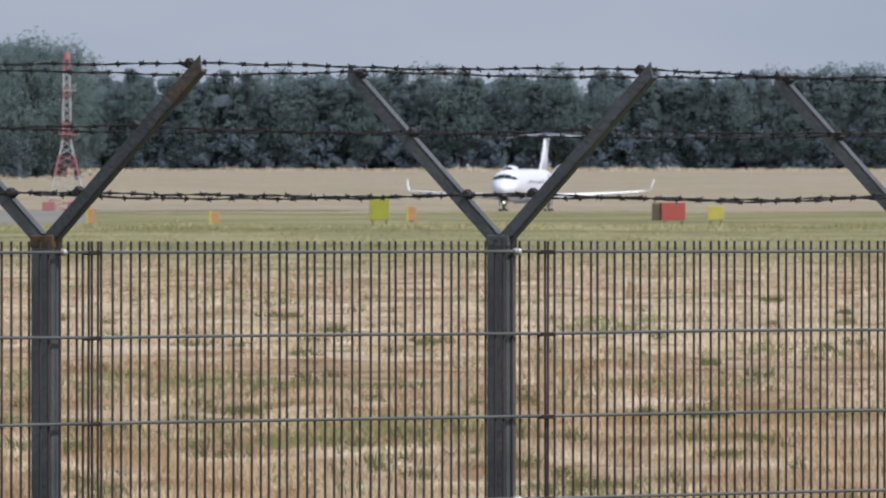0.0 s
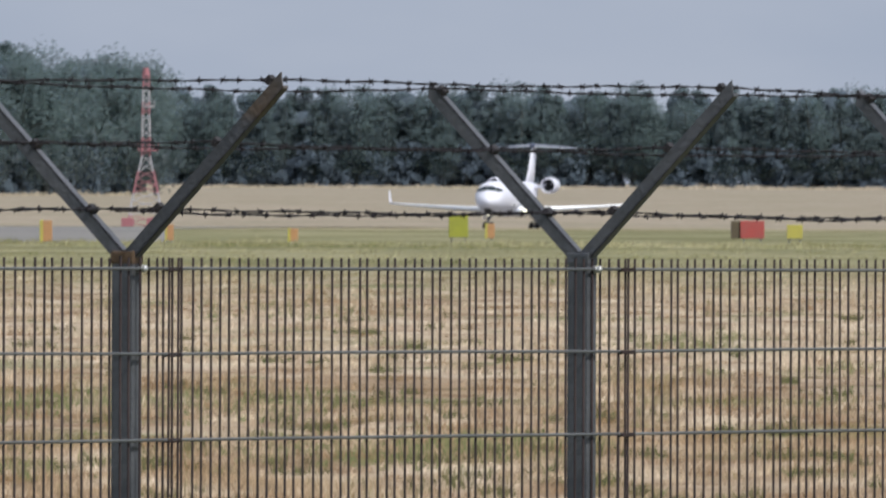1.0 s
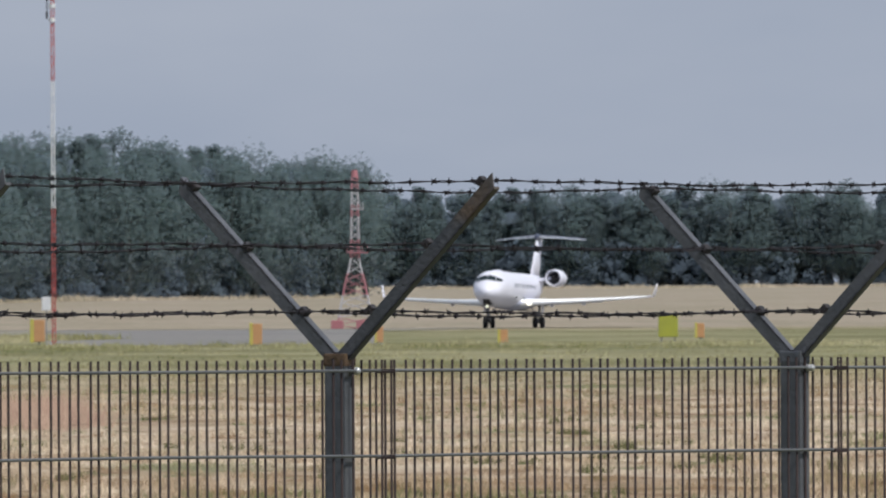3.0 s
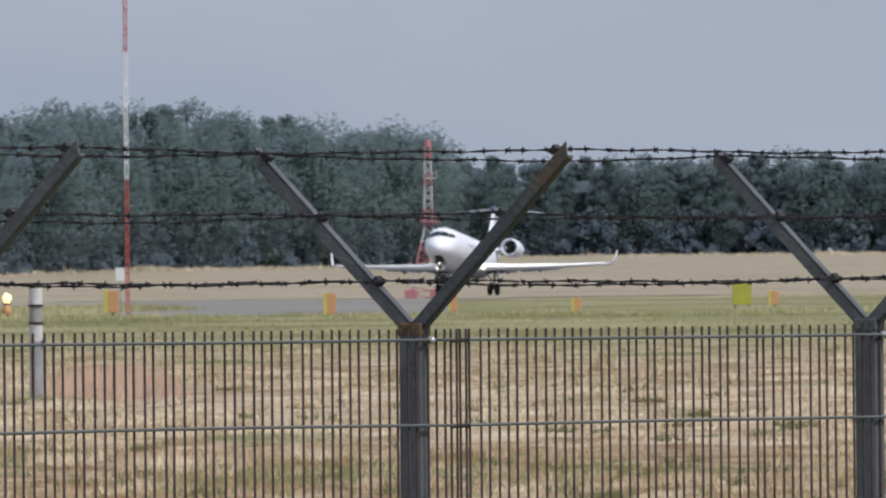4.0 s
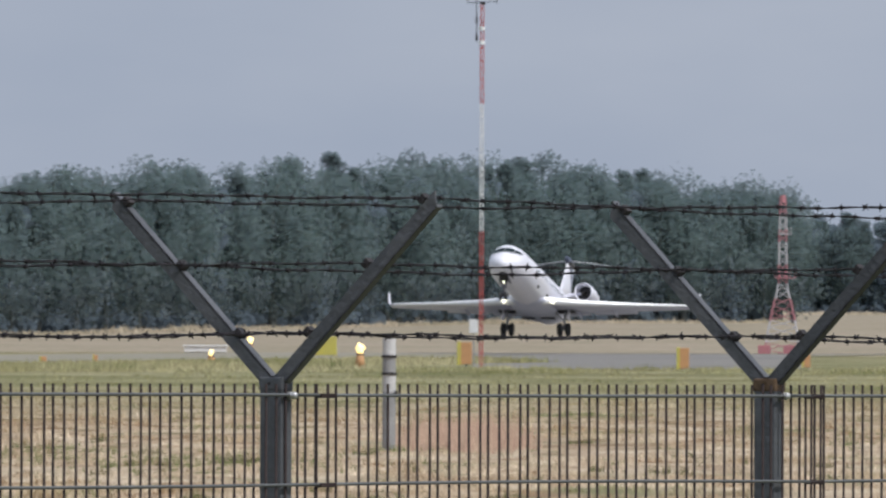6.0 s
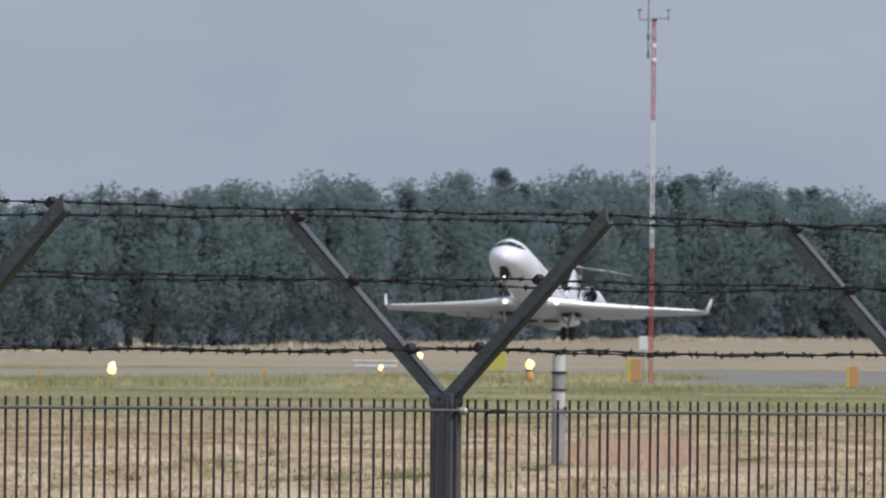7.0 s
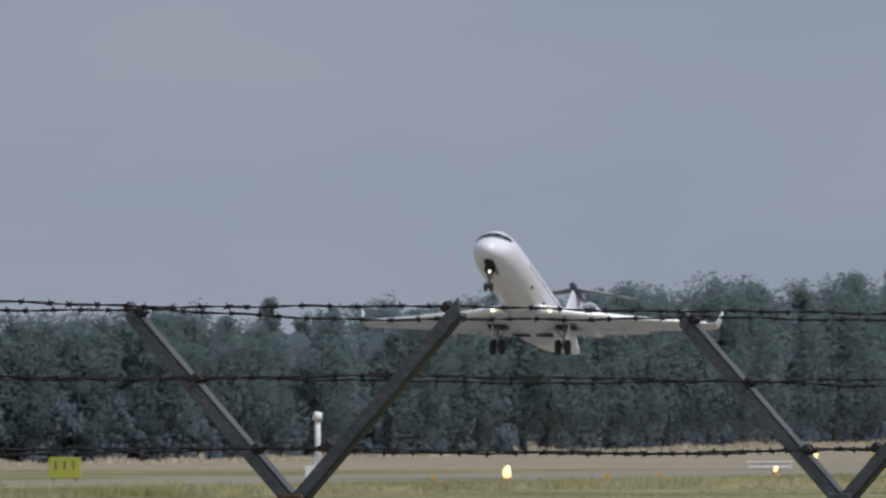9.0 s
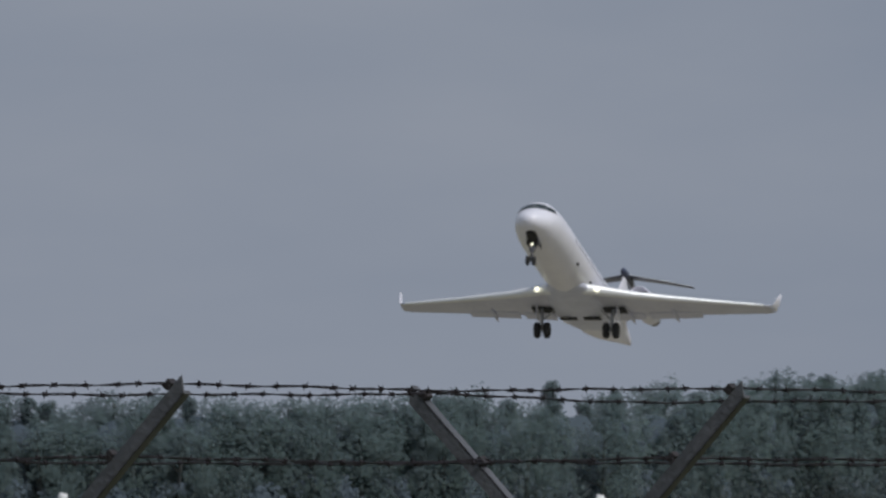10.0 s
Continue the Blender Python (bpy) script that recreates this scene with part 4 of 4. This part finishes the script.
def add_leaf(verts, faces, normals, c, s, lit, rnd):
    flat = (lit + Vector((rnd.gauss(0, 0.6), rnd.gauss(0, 0.6), rnd.gauss(0, 0.6)))).normalized()
    u = Matrix.Rotation(rnd.uniform(0, 6.28), 3, flat) @ flat.orthogonal().normalized()
    w = flat.cross(u)
    b = len(verts)
    verts += [c + u * s, c + w * s * 0.7, c - u * s * 0.9, c - w * s * 0.6]
    normals += [lit] * 4
    faces.append((b, b + 1, b + 2, b + 3))


def foliage_mesh(name, verts, faces, normals, mat):
    me = bpy.data.meshes.new(name)
    me.from_pydata(verts, [], faces)
    me.polygons.foreach_set("use_smooth", [True] * len(faces))
    me.normals_split_custom_set_from_vertices(normals)
    me.materials.append(mat)
    return me


def make_tree(h, spread, conifer, seed):
    """Trunk with limbs, and a crown of ragged boughs fringed with leaf sprays. Returns the two meshes."""
    rnd = random.Random(seed)
    bm = bmesh.new()
    rod(bm, (0, 0, 0), (0, 0, h * 0.55), 0.24, 0.14, 8)
    rod(bm, (0, 0, h * 0.55), (rnd.uniform(-.4, .4), 0, h * 0.92), 0.14, 0.04, 7)
    verts, faces, normals = [], [], []
    n = 30 if conifer else 34
    for k in range(n):
        u = (k + rnd.random()) / n
        z = h * (0.14 + 0.80 * u)
        a = k * 2.4 + rnd.uniform(-0.5, 0.5)
        if conifer:
            reach = spread * (1.0 - 0.90 * u) * rnd.uniform(0.45, 0.95)
            size = spread * 0.50 * (1 - 0.62 * u)
        else:
            reach = spread * math.sqrt(max(0.03, 1 - (1.75 * u - 0.80) ** 2)) * rnd.uniform(0.30, 0.88)
            size = spread * rnd.uniform(0.34, 0.52) * (1 - 0.30 * u)
        c = Vector((reach * math.cos(a), reach * math.sin(a), z))
        out = Vector((c.x, c.y, (z - h * 0.45) * 0.55 + 0.5)).normalized()
        for _ in range(125):
            d = Vector((rnd.gauss(0, 1), rnd.gauss(0, 1), rnd.gauss(0, 0.8))).normalized()
            lit = (d * 0.35 + out).normalized()
            add_leaf(verts, faces, normals, c + d * size * 1.15 * rnd.random() ** 0.4, rnd.uniform(0.10, 0.22), lit, rnd)
        if k % 2 == 0:
            rod(bm, (0, 0, max(z - reach * 0.5, h * 0.1)), c, 0.06, 0.02, 5)
    return mesh_of(bm, "trunk", M_BARK), foliage_mesh("crown", verts, faces, normals, M_NEEDLE if conifer else M_LEAF)


TREES = [make_tree(10.0, 2.5 + 0.25 * (k % 3), False, 200 + k) for k in range(6)] + [make_tree(10.0, 1.9 + 0.2 * (k % 2), True, 220 + k) for k in range(4)]


def plant(x, y, h, kind, wide, turn, group):
    conifer = kind >= 6
    tree = thing("tree", "dark green conifer at the edge of the wood" if conifer else "dark green broadleaf tree at the edge of the wood", "tree",
                 pose(x, y, ground_z(x, y) - 0.15, 0, 0, turn) @ Matrix.Diagonal((h / 10 * wide, h / 10 * wide, h / 10, 1)), group)
    part("trunk", TREES[kind][0], M_BARK, tree)
    part("crown", TREES[kind][1], M_LEAF, tree)


def build_woods():
    rnd = random.Random(77)
    # the nearer wood: its front runs back to the right and ends at the tower
    top_x = [-300, -245, -205, -175, -150, -128, -108, -92, -78, -66, -52]
    top_h = [17.0, 17.0, 16.6, 16.4, 17.6, 19.6, 20.6, 20.6, 20.5, 19.5, 18.0]
    x = -262.0
    while x < -50:
        front = float(np.interp(x, [-262, -200, -170, -135, -85, -50], [2520, 2580, 2620, 2760, 3000, 3100]))
        for row in range(3):
            h = float(np.interp(x, top_x, top_h)) * rnd.uniform(0.95, 1.08) * (0.86, 0.96, 1.0)[row]
            kind = rnd.randrange(6) if rnd.random() < 0.8 else 6 + rnd.randrange(4)
            plant(x + rnd.uniform(-1.6, 1.6), front + row * 7 + rnd.uniform(-2, 2), h * (1.04 if kind >= 6 else 1.0), kind, rnd.uniform(1.0, 1.35), rnd.uniform(0, 360), "trees of the nearer wood")
        x += rnd.uniform(2.6, 4.0)
    # the farther wood behind it
    x = -84.0
    while x < 104:
        for row in range(2):
            h = 17.6 * rnd.uniform(0.92, 1.05) * (0.9, 1.0)[row]
            kind = rnd.randrange(6) if rnd.random() < 0.55 else 6 + rnd.randrange(4)
            plant(x + rnd.uniform(-1.5, 1.5), 4000 + row * 8 + rnd.uniform(-2, 2), h * (1.07 if rnd.random() < 0.08 else 1.0), kind, rnd.uniform(1.15, 1.55), rnd.uniform(0, 360), "trees of the farther wood")
        x += rnd.uniform(3.0, 4.4)


build_woods()


def build_undergrowth():
    """The closed mass of boughs and shade inside the woods, and scrub along their feet; haze is put into its colour."""
    rnd = random.Random(91)
    verts, faces, normals = [], [], []
    face_out = Vector((0.1, -0.75, 0.65))

    def fill(count, x0, x1, front_of, top_of):
        for _ in range(count):
            x = rnd.uniform(x0, x1)
            front, top = front_of(x), top_of(x)
            scrub = rnd.random() < 0.4
            if scrub:
                y, z, size = front + rnd.uniform(-4, 1), rnd.random() ** 1.3 * 7.0, rnd.uniform(0.8, 1.6)
            else:
                y, z, size = front + rnd.uniform(5, 16), rnd.random() * top, rnd.uniform(1.3, 2.3)
            c = Vector((x, y, ground_z(x, y) + z + 0.3))
            if not scrub:
                add_lump(verts, faces, normals, c, size, face_out, rnd)
            for _ in range(60 if scrub else 12):
                d = Vector((rnd.gauss(0, 1), rnd.gauss(0, 1), rnd.gauss(0, 0.8))).normalized()
                reach = rnd.random() ** 0.45 * 1.1 if scrub else rnd.uniform(0.9, 1.25)
                add_leaf(verts, faces, normals, c + d * size * reach, rnd.uniform(0.2, 0.42), (d * 0.25 + face_out).normalized(), rnd)
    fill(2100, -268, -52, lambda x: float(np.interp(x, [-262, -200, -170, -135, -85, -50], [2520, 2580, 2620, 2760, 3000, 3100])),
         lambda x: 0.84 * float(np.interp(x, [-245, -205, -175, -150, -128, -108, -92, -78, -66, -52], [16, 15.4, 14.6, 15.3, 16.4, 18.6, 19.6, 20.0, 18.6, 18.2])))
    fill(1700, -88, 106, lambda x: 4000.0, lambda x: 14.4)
    tagged(new("undergrowth", foliage_mesh("undergrowth", verts, faces, normals, M_HAZED_SHADE)), "dense undergrowth inside the distant woods, lifted and blued to imitate haze", "undergrowth", kind="stuff")


build_undergrowth()


# ---- grass ----
def build_grass():
    rng = np.random.default_rng(5)
    verts, faces = [], []

    def tufts(y0, y1, count, blades, h0, h1, width):
        nonlocal verts, faces
        t = rng.random(count)
        y = 1.0 / (1.0 / y0 + t * (1.0 / y1 - 1.0 / y0))
        x = y * rng.uniform(-0.0885, 0.0225, count)
        # thicker in drifts, thin between
        for i in range(count):
            dens = noise.noise(Vector((x[i] * 0.25, y[i] * 0.03, 0)))
            if dens < rng.uniform(-0.55, 0.15):
                continue
            z = ground_z(x[i], y[i]) - 0.01
            hh = rng.uniform(h0, h1) * (0.75 + 0.7 * max(dens, 0))
            for _ in range(blades):
                a = rng.uniform(0, 6.283)
                bx, by = x[i] + rng.normal(0, width), y[i] + rng.normal(0, width)
                lx, ly = rng.normal(0, 0.4) * hh, abs(rng.normal(0, 0.3)) * hh
                w = rng.uniform(0.006, 0.016) * (y[i] / 300) ** 0.7
                n = len(verts)
                verts += [(bx - w, by, z), (bx + w, by, z), (bx + lx, by + ly, z + hh * rng.uniform(0.5, 1.0))]
                faces.append((n, n + 1, n + 2))
    tufts(185, 620, 52000, 9, 0.06, 0.24, 0.12)
    tufts(620, 1180, 9000, 7, 0.10, 0.28, 0.22)
    tufts(1180, 1245, 2600, 8, 0.15, 0.50, 0.35)
    # longer grass along the added concrete strip, screening it
    for k in range(9000):
        y0 = rng.uniform(1000, 1370)
        x0 = run_x(y0) + 24 + rng.uniform(0, 9)
        z, hh = ground_z(x0, y0) - 0.01, rng.uniform(0.25, 0.62)
        for _ in range(5):
            bx, w = x0 + rng.normal(0, 0.25), rng.uniform(0.02, 0.05)
            n = len(verts)
            verts += [(bx - w, y0, z), (bx + w, y0, z), (bx + rng.normal(0, 0.1), y0 + 0.05, z + hh * rng.uniform(0.5, 1.0))]
            faces.append((n, n + 1, n + 2))
    # rank pale grass added along the foot of the woods, imitating a hazy edge
    for k in range(5200):
        if k % 2:
            x0 = rng.uniform(-265, -50)
            y0 = float(np.interp(x0, [-262, -200, -170, -135, -85, -50], [2520, 2580, 2620, 2760, 3000, 3100])) - rng.uniform(4, 30)
        else:
            x0, y0 = rng.uniform(-88, 106), 4000 - rng.uniform(4, 40)
        z, hh = ground_z(x0, y0) - 0.02, rng.uniform(0.3, 1.3) * (0.5 + abs(noise.noise(Vector((x0 * 0.15, 0, 3)))))
        for _ in range(5):
            bx, w = x0 + rng.normal(0, 0.4), rng.uniform(0.05, 0.16)
            n = len(verts)
            verts += [(bx - w, y0, z), (bx + w, y0, z), (bx + rng.normal(0, 0.25), y0 + 0.1, z + hh * rng.uniform(0.4, 1.0))]
            faces.append((n, n + 1, n + 2))
    me = bpy.data.meshes.new("grass")
    me.from_pydata(verts, [], faces)
    me.polygons.foreach_set("use_smooth", [True] * len(faces))
    me.normals_split_custom_set_from_vertices([(0.0, -0.35, 0.94)] * len(verts))
    me.materials.append(M_GRASS)
    tagged(new("grass", me), "dry straw-coloured grass tufts over the airfield", "grass", kind="stuff")


build_grass()


M_WEED = material("green_weeds", (0.115, 0.13, 0.05), (0.20, 0.18, 0.085), 0.85, 0.0, 1.5, island=0.3, spec=0.2)
M_HERB = material("scattered_herbs", (0.085, 0.095, 0.035), (0.13, 0.10, 0.05), 0.85, 0.0, 1.5, island=0.35, spec=0.15)
M_REDWEED = material("reddish_dry_weeds", (0.36, 0.23, 0.17), (0.42, 0.31, 0.22), 0.85, 0.0, 1.0, island=0.2, spec=0.1)


def build_weeds(name, label, mat, spots, height, seed):
    rnd = random.Random(seed)
    verts, faces = [], []
    for cx, cy, wide, deep, count in spots:
        for _ in range(int(count * 0.9)):
            x, y = cx + rnd.gauss(0, wide * 0.6), cy + rnd.gauss(0, deep * 1.1)
            z, h = ground_z(x, y) - 0.01, height * rnd.uniform(0.35, 1.0)
            for _ in range(6):
                bx, w = x + rnd.gauss(0, 0.05), rnd.uniform(0.008, 0.02)
                n = len(verts)
                verts += [(bx - w, y, z), (bx + w, y, z), (bx + rnd.gauss(0, 0.3) * h, y + abs(rnd.gauss(0, 0.2)) * h, z + h * rnd.uniform(0.5, 1))]
                faces.append((n, n + 1, n + 2))
    me = bpy.data.meshes.new(name)
    me.from_pydata(verts, [], faces)
    me.polygons.foreach_set("use_smooth", [True] * len(faces))
    me.normals_split_custom_set_from_vertices([(0.0, -0.35, 0.94)] * len(verts))
    me.materials.append(mat)
    tagged(new(name, me), label, "weeds", kind="stuff")


build_weeds("green_weeds", "low green weeds growing in patches in the dry grass", M_WEED,
            [(-4.6, 383, 2.2, 12, 320), (-9.7, 381, 1.6, 10, 260), (-7.7, 386, 2.0, 10, 300), (6.6, 455, 1.0, 8, 120), (-1.9, 318, 1.6, 8, 200), (-0.7, 328, 1.4, 8, 180),
             (-7.6, 300, 1.8, 8, 180), (3.4, 520, 1.2, 10, 120), (-14.5, 420, 1.4, 12, 200), (-21.5, 540, 3.0, 16, 240), (-27.5, 560, 3.0, 16, 240), (-19.0, 588, 1.0, 4, 90), (1.8, 262, 1.0, 6, 110),
             (-6.2, 640, 3.0, 20, 160), (-37.5, 1240, 3.0, 10, 130), (-33.5, 1225, 1.2, 6, 110), (-31.0, 1228, 1.6, 6, 110)], 0.20, 11)
patch_rnd = random.Random(31)
PATCHES = []
for _ in range(330):
    far = 1.0 / (1.0 / 200 + patch_rnd.random() * (1.0 / 620 - 1.0 / 200))
    PATCHES.append((far * patch_rnd.uniform(-0.066, 0.02), far, patch_rnd.uniform(0.12, 0.45), patch_rnd.uniform(0.4, 2.2), patch_rnd.randrange(5, 20)))
build_weeds("scattered_weeds", "scattered dark green and brown weeds among the straw", M_HERB, PATCHES, 0.26, 13)
build_weeds("reddish_weeds", "reddish dry weeds beside the grey pole", M_REDWEED, [(-17.9, 596, 1.1, 5, 330), (-17.0, 590, 0.9, 5, 200)], 1.15, 12)


# ---- what moves ----
JET_ROWS = [   # seconds, across, height, nose-up, bank
    (0.0, 6.4, -1.35, 0.0, 0.0), (1.0, -1.4, -0.85, 0.1, 0.0), (2.5, -12.95, -0.30, 0.6, 0.0), (3.5, -20.9, 0.02, 2.2, 0.0), (4.0, -24.9, 0.20, 4.3, 0.0),
    (4.5, -29.05, 0.45, 6.4, 0.0), (5.0, -33.6, 0.76, 7.9, 0.0), (5.5, -37.65, 1.12, 9.1, 0.0), (6.3, -44.3, 1.75, 10.8, 0.2), (7.0, -50.4, 2.40, 11.9, 0.5),
    (7.5, -54.85, 3.17, 12.8, 0.8), (8.0, -59.4, 4.25, 13.9, 0.6), (8.5, -63.8, 5.55, 14.8, 0.3), (9.0, -68.4, 7.40, 15.7, 0.5), (9.5, -72.6, 9.67, 16.4, 0.6), (10.0, -77.3, 12.60, 17.2, 0.7)]


def motions():
    walk(JET, [(t, pose(x, 1997 - 68.8 * t - 0.32 * t * t, z, -up, bank, -8.8)) for t, x, z, up, bank in JET_ROWS])


motions()
